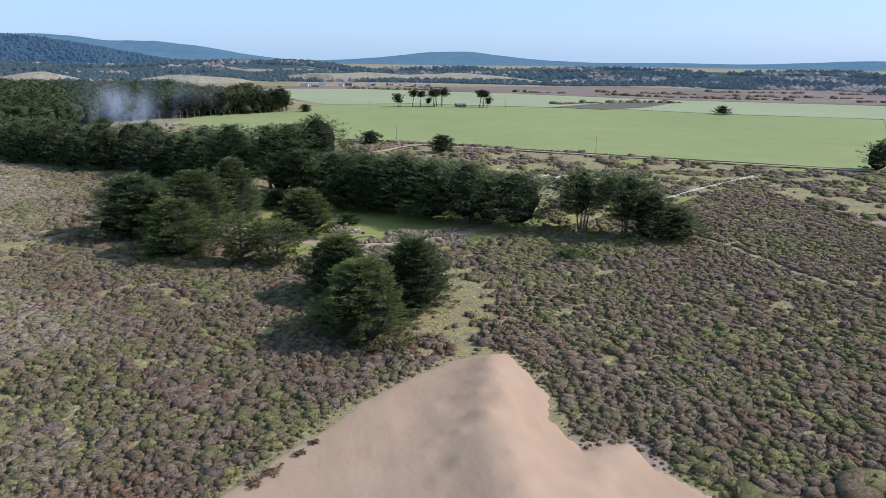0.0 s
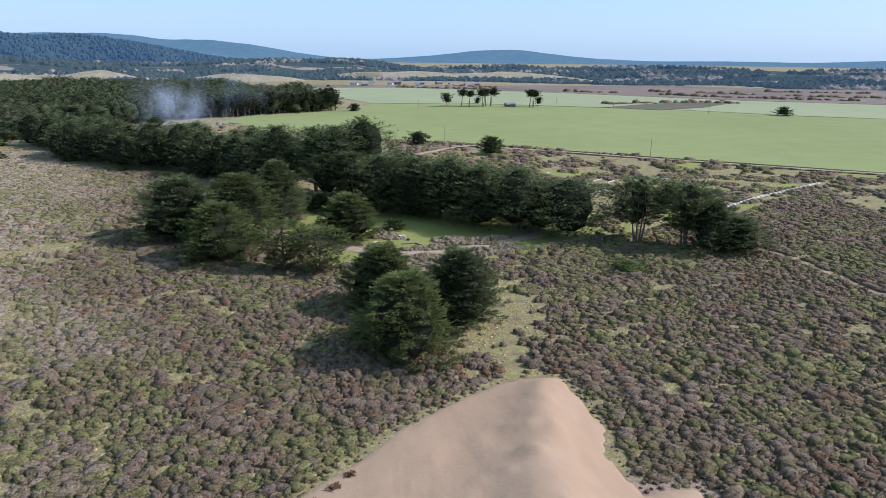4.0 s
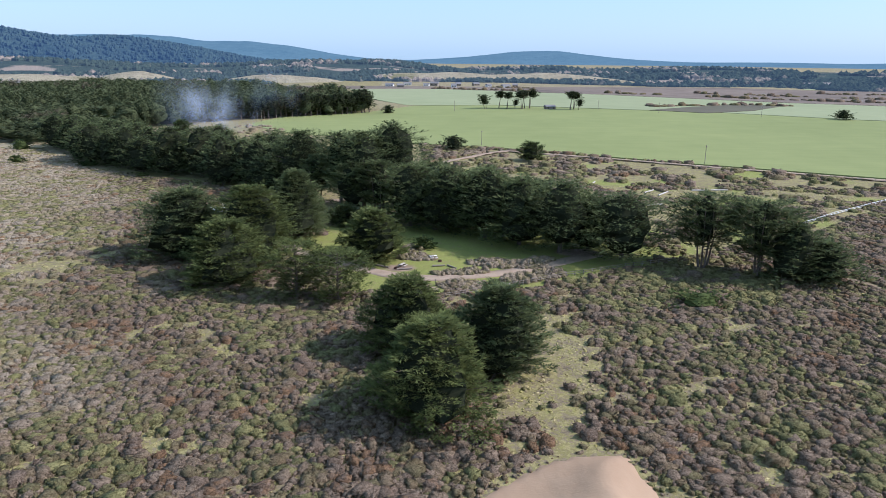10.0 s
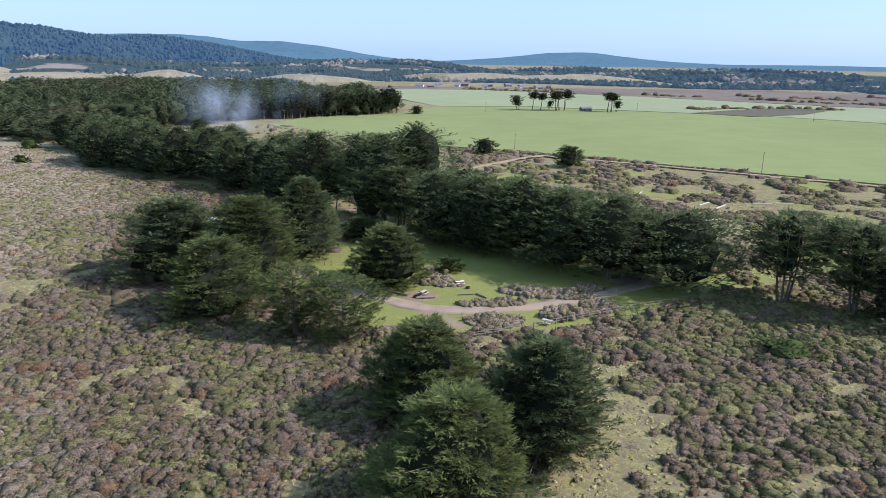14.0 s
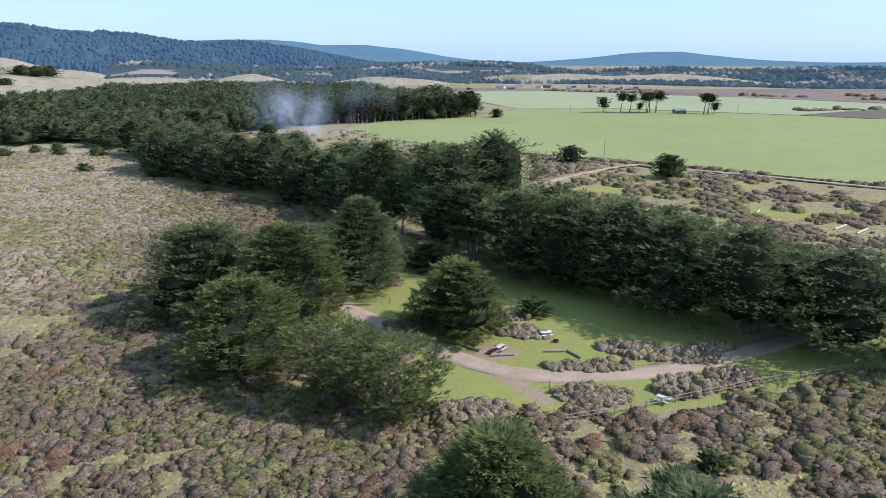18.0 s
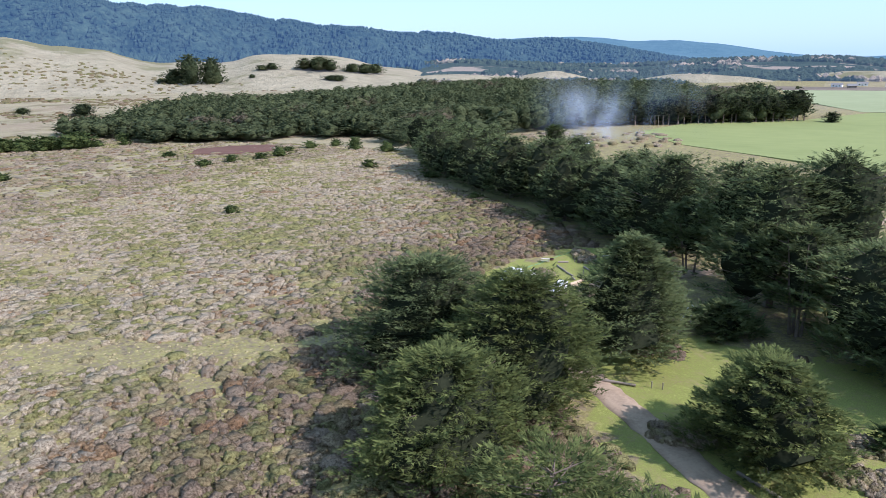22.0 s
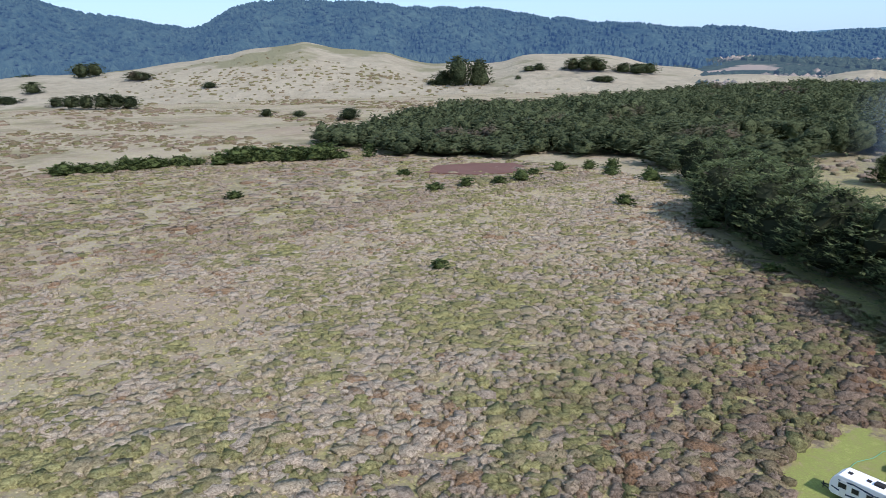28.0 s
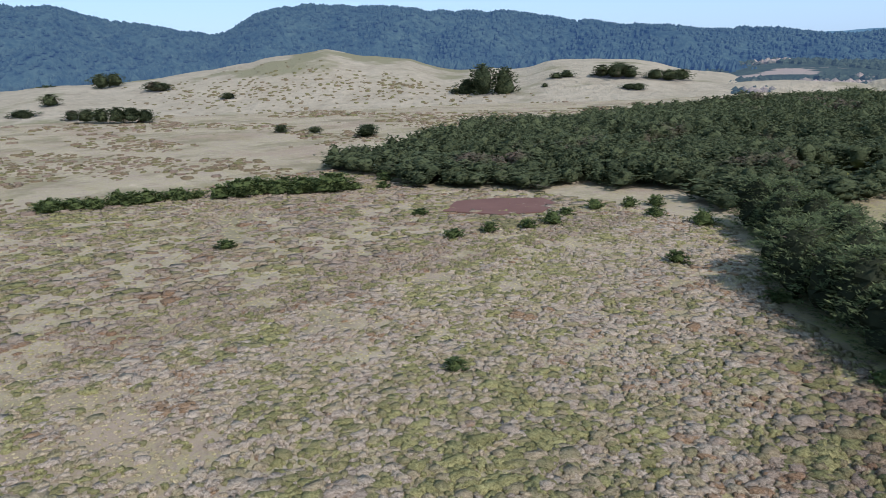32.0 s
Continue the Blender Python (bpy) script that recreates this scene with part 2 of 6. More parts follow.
M_marsh = make_field("rusty_marsh_scrub", (0.12, 0.095, 0.075), (0.21, 0.165, 0.125), False)
M_red = make_field("reddish_dry_weeds", (0.10, 0.052, 0.04), (0.16, 0.09, 0.065), False)
# Far land gives off a little blue in place of real haze.
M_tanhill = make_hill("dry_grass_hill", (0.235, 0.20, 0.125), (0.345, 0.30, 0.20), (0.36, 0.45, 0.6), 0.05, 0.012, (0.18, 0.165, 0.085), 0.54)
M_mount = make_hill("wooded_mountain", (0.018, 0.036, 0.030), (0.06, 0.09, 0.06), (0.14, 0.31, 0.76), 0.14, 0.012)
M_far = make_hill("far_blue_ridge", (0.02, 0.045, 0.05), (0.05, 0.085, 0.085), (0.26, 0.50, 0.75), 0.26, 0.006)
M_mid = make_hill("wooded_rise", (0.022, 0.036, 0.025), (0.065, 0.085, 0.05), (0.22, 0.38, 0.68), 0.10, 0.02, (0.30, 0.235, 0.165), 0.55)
M_wood = plain("weathered_grey_timber", (0.25, 0.21, 0.165), 0.85, vary=0.3, scale=2.0, bump=0.4)
M_drift = plain("bleached_driftwood", (0.46, 0.42, 0.36), 0.85, vary=0.3, scale=2.0, bump=0.3)
M_paint = plain("white_painted_timber", (0.72, 0.71, 0.68), 0.6, vary=0.1)
M_white = plain("white_fibreglass", (0.80, 0.80, 0.79), 0.3, vary=0.04)
M_blue = plain("dark_blue_decal", (0.03, 0.05, 0.10), 0.4)
M_glass = plain("dark_tinted_glass", (0.02, 0.024, 0.03), 0.08, vary=0.2)
M_rubber = plain("black_rubber", (0.02, 0.02, 0.02), 0.8)
M_metal = plain("galvanised_metal", (0.45, 0.46, 0.47), 0.4, 0.8)
M_rust = plain("rusty_iron", (0.10, 0.05, 0.035), 0.85, 0.2, vary=0.5)
M_black = plain("sooty_black_iron", (0.02, 0.018, 0.017), 0.8)
M_red_cloth = plain("red_plastic", (0.35, 0.03, 0.03), 0.5)
M_roof = plain("grey_shingle", (0.20, 0.19, 0.18), 0.9, vary=0.3)


# ---------------------------------------------------------------- helpers
def link_mesh(name, verts, faces, mat, parent=None, smooth=False):
    """A mesh object from numpy arrays; faces all have the same number of corners."""
    verts, faces = np.asarray(verts, np.float32), np.asarray(faces, np.int32)
    me = bpy.data.meshes.new(name)
    me.vertices.add(len(verts))
    me.vertices.foreach_set("co", verts.ravel())
    k = faces.shape[1]
    me.loops.add(faces.size)
    me.loops.foreach_set("vertex_index", faces.ravel())
    me.polygons.add(len(faces))
    me.polygons.foreach_set("loop_start", np.arange(0, faces.size, k, dtype=np.int32))
    me.polygons.foreach_set("loop_total", np.full(len(faces), k, np.int32))
    me.polygons.foreach_set("use_smooth", np.full(len(faces), smooth, bool))
    me.materials.append(mat)
    me.update(calc_edges=True)
    me.validate()
    ob = new(name, me)
    if parent:
        ob.parent = parent
    return ob


def part(name, bm, mat, parent=None, label="", smooth=False):
    me = bpy.data.meshes.new(name)
    bmesh.ops.recalc_face_normals(bm, faces=bm.faces)
    if smooth:
        for fc in bm.faces:
            fc.smooth = True
    bm.to_mesh(me)
    bm.free()
    me.materials.append(mat)
    ob = new(name, me)
    if parent:
        ob.parent = parent
    return tagged(ob, label)


def box(bm, x0, y0, z0, x1, y1, z1, bevel=0.0, m=None):
    made = bmesh.ops.create_cube(bm, size=1)["verts"]
    for v in made:
        v.co = Vector(((x0 + x1) / 2 + v.co.x * (x1 - x0), (y0 + y1) / 2 + v.co.y * (y1 - y0), (z0 + z1) / 2 + v.co.z * (z1 - z0)))
    if bevel:
        edges = list({e for v in made for e in v.link_edges})
        made = bmesh.ops.bevel(bm, geom=edges, offset=bevel, segments=2, affect="EDGES", profile=0.7)["verts"]
    if m is not None:
        bmesh.ops.transform(bm, matrix=m, verts=[v for v in made if v.is_valid])
    return bm


def rod(bm, a, b, r0, r1=None, seg=8):
    """A tapered round bar from a to b."""
    a, b = Vector(a), Vector(b)
    way = b - a
    m = Matrix.Translation((a + b) / 2) @ way.to_track_quat("Z", "Y").to_matrix().to_4x4()
    bmesh.ops.create_cone(bm, cap_ends=True, segments=seg, radius1=r0, radius2=r0 if r1 is None else r1, depth=way.length, matrix=m)
    return bm


def empty(name, m, label, category, group="", kind=""):
    ob = new(name)
    ob.empty_display_size = 0.3
    ob.matrix_world = m
    return tagged(ob, label, category, group, kind)


def value_noise(x, y, cell, seed=0):
    """Smooth noise from 0 to 1 for arrays of places."""
    tab = np.random.default_rng(seed).random((256, 256))
    u, v = np.asarray(x, float) / cell, np.asarray(y, float) / cell
    i, j = np.floor(u).astype(int), np.floor(v).astype(int)
    a, b = u - i, v - j
    a, b = a * a * (3 - 2 * a), b * b * (3 - 2 * b)
    at = lambda p, q: tab[p % 256, q % 256]
    return (at(i, j) * (1 - a) + at(i + 1, j) * a) * (1 - b) + (at(i, j + 1) * (1 - a) + at(i + 1, j + 1) * a) * b


def inside(x, y, poly):
    """Which places lie in a polygon."""
    x, y = np.asarray(x, float), np.asarray(y, float)
    res = np.zeros(x.shape, bool)
    for (ax, ay), (bx, by) in zip(poly, poly[1:] + poly[:1]):
        cross = ((ay > y) != (by > y)) & (x < (bx - ax) * (y - ay) / ((by - ay) or 1e-9) + ax)
        res ^= cross
    return res


def off_line(x, y, line):
    """The distance of places from a polyline."""
    x, y = np.asarray(x, float), np.asarray(y, float)
    best = np.full(x.shape, 1e9)
    for (ax, ay), (bx, by) in zip(line, line[1:]):
        dx, dy = bx - ax, by - ay
        k = np.clip(((x - ax) * dx + (y - ay) * dy) / (dx * dx + dy * dy), 0, 1)
        best = np.minimum(best, np.hypot(x - ax - k * dx, y - ay - k * dy))
    return best


def smooth_line(line, step=2.0):
    """A polyline rounded by Catmull-Rom."""
    p = [Vector(line[0])] + [Vector(q) for q in line] + [Vector(line[-1])]
    res = []
    for a, b, c, d in zip(p, p[1:], p[2:], p[3:]):
        n = max(2, int((c - b).length / step))
        for k in range(n):
            t = k / n
            q = 0.5 * ((2 * b) + (c - a) * t + (2 * a - 5 * b + 4 * c - d) * t * t + (3 * b - a - 3 * c + d) * t ** 3)
            res.append((q.x, q.y))
    return res + [tuple(line[-1])]


# ---------------------------------------------------------------- plan
DUNE = [(28.5, 29), (25, 29.6), (19, 28), (9, 20.8), (3, 15.5), (-2, 9), (-7, 4), (-14, -4), (-21, -16), (-26, -34), (-28, -55), (-20, -72), (0, -82), (28, -82), (46, -70), (52, -52), (47, -28), (41, -14), (37, -7), (36.5, -1.2), (33, -1), (30, -2), (29, 2), (28.2, 7), (30.3, 13), (29.4, 23)]
ROAD = [(52, 122), (43, 116), (34, 110.5), (26, 106.5), (17, 104), (9, 103), (3, 104), (-3, 107.5), (-10, 113), (-17, 120), (-24, 126.5), (-30.5, 133),
        (-36, 141), (-40.3, 151), (-41.3, 159), (-39.6, 167), (-37.2, 175), (-24, 188), (-10, 192)]
SPUR = [(1, 104), (4.5, 100.5), (8.5, 95)]
LAWN_A = [(-5, 89), (-8, 100), (-12, 108), (-24, 123), (-30, 128), (-34, 136), (-28, 142), (-17, 150), (0, 152), (30, 150), (50, 138), (66, 126), (74, 118),
          (58, 109), (34, 99.5), (11, 90)]
LAWN_B = [(-58, 157), (-62, 166), (-59, 182), (-53, 193), (-42, 203), (-30, 196), (-26, 170), (-28, 150), (-36, 142), (-44, 150), (-50, 158)]
FIELD = [(256, 193), (182, 241), (137, 270), (96, 299), (61, 324), (4, 352), (-68, 402), (-100, 452), (-84, 520), (-19, 566), (20, 640), (100, 650), (191, 607),
         (291, 563), (365, 497), (470, 440)]
FIELD_2 = [(472, 446), (365, 503), (291, 569), (191, 613), (100, 656), (14, 646), (-30, 760), (-60, 965), (70, 975), (262, 850), (420, 705), (600, 605), (700, 520)]
FIELD_3 = [(620, 1010), (1060, 1782), (1700, 1900), (2000, 1300), (1000, 905)]
FALLOW = [(232, 592), (290, 636), (345, 664), (398, 660), (330, 590), (272, 560)]
FAR_ROAD = [(262, 186), (182, 234), (137, 263), (96, 291), (66, 308), (56, 313), (30, 284), (13, 258), (8, 236), (30, 205), (62, 190)]
FAR_ROAD_2 = [(56, 313), (20, 346), (-40, 410), (-90, 440)]
BELT_EDGE = [(-44, 196), (-57, 214), (-82, 235), (-112, 252), (-134, 268), (-150, 296), (-182, 330)]
WOODS = [(-424, 313), (-380, 300), (-366, 308), (-315, 301), (-268, 344), (-230, 375), (-192, 345), (-172, 372), (-150, 440), (-128, 478), (-104, 500), (-60, 528), (-22, 556), (-36, 640),
         (-110, 770), (-240, 850), (-375, 900), (-440, 790), (-452, 690), (-460, 580), (-458, 470), (-438, 414), (-410, 350)]
TRACK_L = [(-118, 92), (-96, 104), (-89, 112), (-76, 118), (-71, 124), (-73, 132), (-64, 142), (-59, 150)]
TRACK_R = [(100, 104), (106, 90), (108, 66), (112, 40)]
TRACK_M = [(22, 30), (24, 42), (26, 56), (20, 68), (18, 80), (12, 90)]


def on_lawn(x, y, spread=0.0):
    """Mown grass, with a ragged edge."""
    u = x + (6 + spread) * (value_noise(x, y, 6, 611) - 0.5) + 3 * (value_noise(x, y, 2.2, 613) - 0.5)
    v = y + (6 + spread) * (value_noise(x, y, 6, 612) - 0.5) + 3 * (value_noise(x, y, 2.2, 614) - 0.5)
    return inside(u, v, LAWN_A) | inside(u, v, LAWN_B)


def cover(x, y):
    """How far the ground is lawn, dry grass and bare soil."""
    lawn = on_lawn(x, y).astype(float)
    meadow = inside(x, y, [(20, 150), (74, 118), (120, 140), (185, 188), (262, 186), (96, 292), (60, 310), (0, 260), (-20, 190)])
    lawn = np.maximum(lawn, meadow * np.clip(value_noise(x, y, 14, 5) * 1.5 - 0.5, 0, 0.7))
    lawn = np.maximum(lawn, np.clip(1.2 - np.abs(off_line(x, y, [(-60, 215), (-84, 238), (-120, 262)])) / 5, 0, 0.45))
    dry = np.clip((-x - 60 - 0.1 * y + 60 * value_noise(x, y, 60, 1)) / 130, 0, 1) * np.clip(0.45 + 0.8 * value_noise(x, y, 9, 2), 0.45, 1)
    dry = np.maximum(dry, np.clip((y - 420) / 300, 0, 1) * (x > -20) * 0.5)
    lawn = np.maximum(lawn, (np.hypot((x + 196) / 20, (y - 448) / 18) < 1).astype(float))
    lawn = np.maximum(lawn, 0.34 * np.clip(1.7 - off_line(x, y, TRACK_L) / 3.0, 0, 1))
    dirt = 0.6 * np.clip(1.8 - off_line(x, y, SPUR) / 1.6, 0, 1) + 0.55 * (off_line(x, y, TRACK_R) < 1.6) + 0.22 * (off_line(x, y, TRACK_M) < 1.6)
    for cx, cy, rx, ry, w in ((160, 110, 13, 12, 0.8), (68, -8, 8, 6, 0.8), (46, 123, 5, 3.5, 0.8), (1.5, 111, 4, 3, 0.7), (34, -4, 7, 6, 0.9), (30, 92, 10, 4, 0.5), (0, 165, 22, 12, 0.25)):
        dirt = np.maximum(dirt, w * np.clip(1.6 - np.hypot((x - cx) / rx, (y - cy) / ry), 0, 1))
    return lawn, dry, np.clip(dirt, 0, 1)


def ground_height(x, y):
    """Gentle swells of the ground, level under the lawn and the road."""
    far = np.clip((np.hypot(x + 20, y - 110) - 60) / 150, 0, 1)
    return (value_noise(x, y, 45, 9) - 0.5) * 0.9 * far - 0.05


# ---------------------------------------------------------------- ground
def spaced(parts):
    res = []
    for a, b, s in parts:
        res += list(np.arange(a, b, s))
    return np.array(res + [parts[-1][1]])


gx = spaced([(-4900, -1000, 300), (-1000, -420, 40), (-420, -90, 5), (-90, 110, 1.6), (110, 290, 5), (290, 1000, 40), (1000, 4900, 300)])
gy = spaced([(-3000, -200, 200), (-200, -60, 20), (-60, 210, 1.8), (210, 400, 5), (400, 1000, 30), (1000, 4900, 300)])
X, Y = np.meshgrid(gx, gy)
nx, ny = len(gx), len(gy)
idx = np.arange(nx * ny).reshape(ny, nx)
quads = np.stack([idx[:-1, :-1], idx[:-1, 1:], idx[1:, 1:], idx[1:, :-1]], -1).reshape(-1, 4)
ground = link_mesh("ground", np.stack([X, Y, ground_height(X, Y)], -1).reshape(-1, 3), quads, M_ground, smooth=True)
ca = ground.data.color_attributes.new("cover", "FLOAT_COLOR", "POINT")
cl = np.stack([*[c.ravel() for c in cover(X, Y)], np.ones(nx * ny)], -1).astype(np.float32)
ca.data.foreach_set("color", cl.ravel())
tagged(ground, "scrubland ground with dry grass, green turf and bare soil", "ground", kind="structure")


def sheet(name, poly, z, mat, label, category):
    """A level patch of land; a thin slab with a skirt."""
    bm = bmesh.new()
    top = [bm.verts.new((x, y, z)) for x, y in poly]
    bm.faces.new(top)
    low = [bm.verts.new((x, y, z - 0.8)) for x, y in poly]
    for k in range(len(poly)):
        bm.faces.new((top[k - 1], low[k - 1], low[k], top[k]))
    bmesh.ops.triangulate(bm, faces=[fc for fc in bm.faces if len(fc.verts) > 4])
    return tagged(part(name, bm, mat), label, category, kind="structure")


def ribbon(name, line, width, z, mat, label, rough=0.25):
    """A road with ragged edges."""
    line = smooth_line(line, 1.5)
    rng = random.Random(name)
    bm = bmesh.new()
    rows = []
    for k, (x, y) in enumerate(line):
        a, b = Vector(line[max(0, k - 1)]), Vector(line[min(len(line) - 1, k + 1)])
        d = (b - a).normalized()
        nrm = Vector((-d.y, d.x))
        row = []
        for s in (-1, -0.93, -0.35, 0.35, 0.93, 1):
            w = width / 2 * s + (rng.uniform(-rough, rough) if abs(s) > 0.9 else 0)
            row.append(bm.verts.new((x + nrm.x * w, y + nrm.y * w, z - (0.35 if abs(s) == 1 else 0))))
        rows.append(row)
    for r, s in zip(rows, rows[1:]):
        for k in range(5):
            bm.faces.new((r[k], r[k + 1], s[k + 1], s[k]))
    return tagged(part(name, bm, mat, smooth=True), label, "road", kind="structure")


sheet("crop_field", FIELD, 0.42, M_field, "broad level field of young green crop", "field")
sheet("crop_field", FIELD_2, 0.42, M_field_pale, "pale green crop field beyond a farm track", "field")
sheet("crop_field", FIELD_3, 0.6, M_field_pale, "distant pale green field", "field")
sheet("fallow_plot", FALLOW, 0.75, M_fallow, "dark fallow plot within the green field", "field")
sheet("marsh", [(-150, 985), (-62, 969), (72, 979), (266, 854), (424, 709), (604, 609), (900, 560), (1100, 840), (600, 1000), (530, 1070), (100, 1060), (-160, 1060)], 0.4, M_marsh,
      "rusty brown marsh scrub beyond the fields", "marsh")
sheet("weed_patch", [(-268, 276), (-279, 292), (-272, 306), (-258, 320), (-246, 316), (-239, 300), (-248, 286)], 0.45, M_red, "patch of reddish dry weeds", "weeds")
ribbon("road", ROAD, 4.4, 0.06, M_road, "pale gravel campground road", 0.28)
ribbon("farm_road", FAR_ROAD, 2.6, 0.46, M_road, "gravel farm road along the field", 0.6)
ribbon("field_track", [(262, 190), (330, 278), (400, 360), (476, 448)], 3.0, 0.52, M_road, "dirt track beside the green field")


# dune: a smooth sand body that rises behind its tip
def make_dune():
    u, v = np.meshgrid(np.arange(-30, 55, 0.8), np.arange(-84, 31, 0.8))
    edge = off_line(u, v, DUNE + DUNE[:1])
    ins = inside(u, v, DUNE)
    sd = np.where(ins, edge, -edge)
    crest = off_line(u, v, [(28.5, 29), (24, 18), (20, 4), (17, -14), (14, -60)])
    h = 2.6 * (1 - np.exp(-np.clip(sd, 0, None) / 9)) * np.exp(-(crest / 15) ** 2) * np.clip((30 - v) / 26, 0.12, 1.5)
    h += 0.5 * (1 - np.exp(-np.clip(sd, 0, None) / 2.5))
    h += 1.6 * np.exp(-(crest / 4.5) ** 2) * np.clip(sd / 6, 0, 1)
    h += 0.5 * (value_noise(u, v * 0.7, 5, 21) - 0.5) * np.clip(sd / 4, 0, 1) + 0.25 * np.maximum(0, value_noise(u, v, 3.2, 22) - 0.62) * np.clip(sd / 3, 0, 1) * 3
    bumps = np.random.default_rng(23)
    for _ in range(40):
        bx, by, bh, bw = bumps.normal(21, 6), bumps.uniform(-16, 24), bumps.uniform(0.15, 0.42), bumps.uniform(0.7, 1.6)
        h += bh * np.exp(-((u - bx) / bw) ** 2 - ((v - by) / (bw * 0.7)) ** 2) * np.clip(sd / 3, 0, 1)
    z = np.where(sd > -0.8, 0.12 + h, -1.0)
    z = np.where(sd <= 0, np.where(sd > -0.8, -0.05, -1.0), z)
    ii = np.arange(u.size).reshape(u.shape)
    q = np.stack([ii[:-1, :-1], ii[:-1, 1:], ii[1:, 1:], ii[1:, :-1]], -1).reshape(-1, 4)
    keep = (sd.ravel()[q] > -1.7).any(1)
    ob = link_mesh("sand_dune", np.stack([u, v, z], -1).reshape(-1, 3), q[keep], M_sand, smooth=True)
    return tagged(ob, "smooth bare sand dune with wind ripples among scrub", "dune", kind="structure")


make_dune()


# ---------------------------------------------------------------- hills
CENTRE = (-20.0, 50.0)


def ridge(name, r, front, back, samples, mat, label, low=-6, rough=6.0, seed=0, steps=220):
    """A range of hills round the place: its skyline by bearing (degrees to the left of +y) and height."""
    az = np.linspace(samples[0][0], samples[-1][0], steps)
    hh = np.interp(az, [s[0] for s in samples], [s[1] for s in samples])
    wide = np.hanning(9) / np.hanning(9).sum()
    hh = np.convolve(np.pad(hh, 4, mode="edge"), wide, "valid") + (value_noise(az * 10, 0 * az, 9, seed + 8) - 0.5) * 0.05 * np.abs(hh)
    k = np.linspace(-1, 1, 41)
    rr = np.where(k < 0, r + k * front, r + k * back)
    A, R = np.meshgrid(np.radians(az), rr)
    P = np.where(k < 0, np.cos(k * np.pi / 2) ** 1.15, 1 - 0.6 * k ** 2)[:, None] * np.ones_like(A)
    x, y = CENTRE[0] - np.sin(A) * R, CENTRE[1] + np.cos(A) * R
    n = (value_noise(x, y, 260, seed) - 0.5) * 1.2 + (value_noise(x, y, 90, seed + 1) - 0.5) * 0.5
    spur = (value_noise(A * r, 0 * A + 3, 170, seed + 2) - 0.5)
    wx, wy = x + 120 * (value_noise(x, y, 300, seed + 5) - 0.5), y + 120 * (value_noise(x, y, 300, seed + 6) - 0.5)
    gully = 0.5 - np.abs(value_noise(wx, wy, 190, seed + 3) - 0.5) * 2 + 0.45 * (0.5 - np.abs(value_noise(wx, wy, 75, seed + 4) - 0.5) * 2)
    slope = np.sin(np.clip(P, 0, 1) * np.pi) ** 0.8
    z = low + (hh[None, :] - low) * P + (n * 1.2 + spur * 2.0 - gully * 1.5) * (rough * np.clip((hh - low) / 180, 0.12, 1))[None, :] * slope
    ii = np.arange(x.size).reshape(x.shape)
    q = np.stack([ii[:-1, :-1], ii[1:, :-1], ii[1:, 1:], ii[:-1, 1:]], -1).reshape(-1, 4)
    ob = link_mesh(name, np.stack([x, y, z], -1).reshape(-1, 3), q, mat, smooth=True)
    tagged(ob, label, "hill", kind="structure")
    return az, hh, x, y, z


SKY_MOUNT = [(4, -6), (7, 18), (11.4, 43), (15.8, 82), (19.3, 109), (23.5, 102), (28.3, 131), (31.3, 127), (35.2, 159), (38, 161), (43.7, 200), (46.2, 221), (48.5, 223), (52.9, 236),
             (54.6, 249), (58, 258), (61.3, 262), (64.1, 247), (66.3, 200), (67.4, 172), (70.9, 192), (74.5, 221), (77.8, 266), (81, 272), (95, 250), (115, 150)]
SKY_FAR = [(-75, 30), (-55, 45), (-42.9, 42), (-40.8, 37), (-37.3, 24), (-34.3, 15), (-29.5, 19), (-23.3, 14), (-19.1, 26), (-15.5, 52), (-13.4, 74), (-10.1, 69), (-7.3, 42), (-4.7, 25),
           (-1.1, 10), (1.6, 18), (3.3, 34), (4.9, 49), (7.2, 84), (9, 96), (11.3, 113), (14, 108), (17.2, 138), (22.9, 132), (30, 120), (40, 90)]
SKY_TAN = [(22, -8), (26.4, -4), (29, 0), (30.1, 14), (33.5, 24), (36.1, 44), (39.6, 49), (42.5, 52), (44.9, 33), (47, 38), (50.3, 36), (53.5, 62), (57, 70), (58.5, 82), (60.1, 82), (64.6, 66),
           (68.6, 50), (74.3, 33), (77.7, 35), (81.1, 28), (95, 20), (110, 10)]
SKY_MID = [(-70, 14), (-42.4, 15), (-34.8, 13), (-30.7, 11), (-26.3, 16), (-20, 11), (-12.6, 13), (-7.8, 6), (-4, 16), (-2.2, 20), (0, 26), (4.7, 25), (10, 20), (14.1, 11), (18.6, 12), (22.3, 20), (27.3, 28), (32.4, 12), (40, 0)]
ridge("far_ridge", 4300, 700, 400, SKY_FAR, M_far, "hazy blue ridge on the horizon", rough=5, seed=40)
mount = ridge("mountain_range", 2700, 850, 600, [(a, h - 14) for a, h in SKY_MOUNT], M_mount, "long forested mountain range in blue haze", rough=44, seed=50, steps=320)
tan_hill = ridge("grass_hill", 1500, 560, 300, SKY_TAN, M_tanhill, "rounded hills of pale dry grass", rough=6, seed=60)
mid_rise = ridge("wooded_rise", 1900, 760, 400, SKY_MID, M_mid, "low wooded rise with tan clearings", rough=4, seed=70)


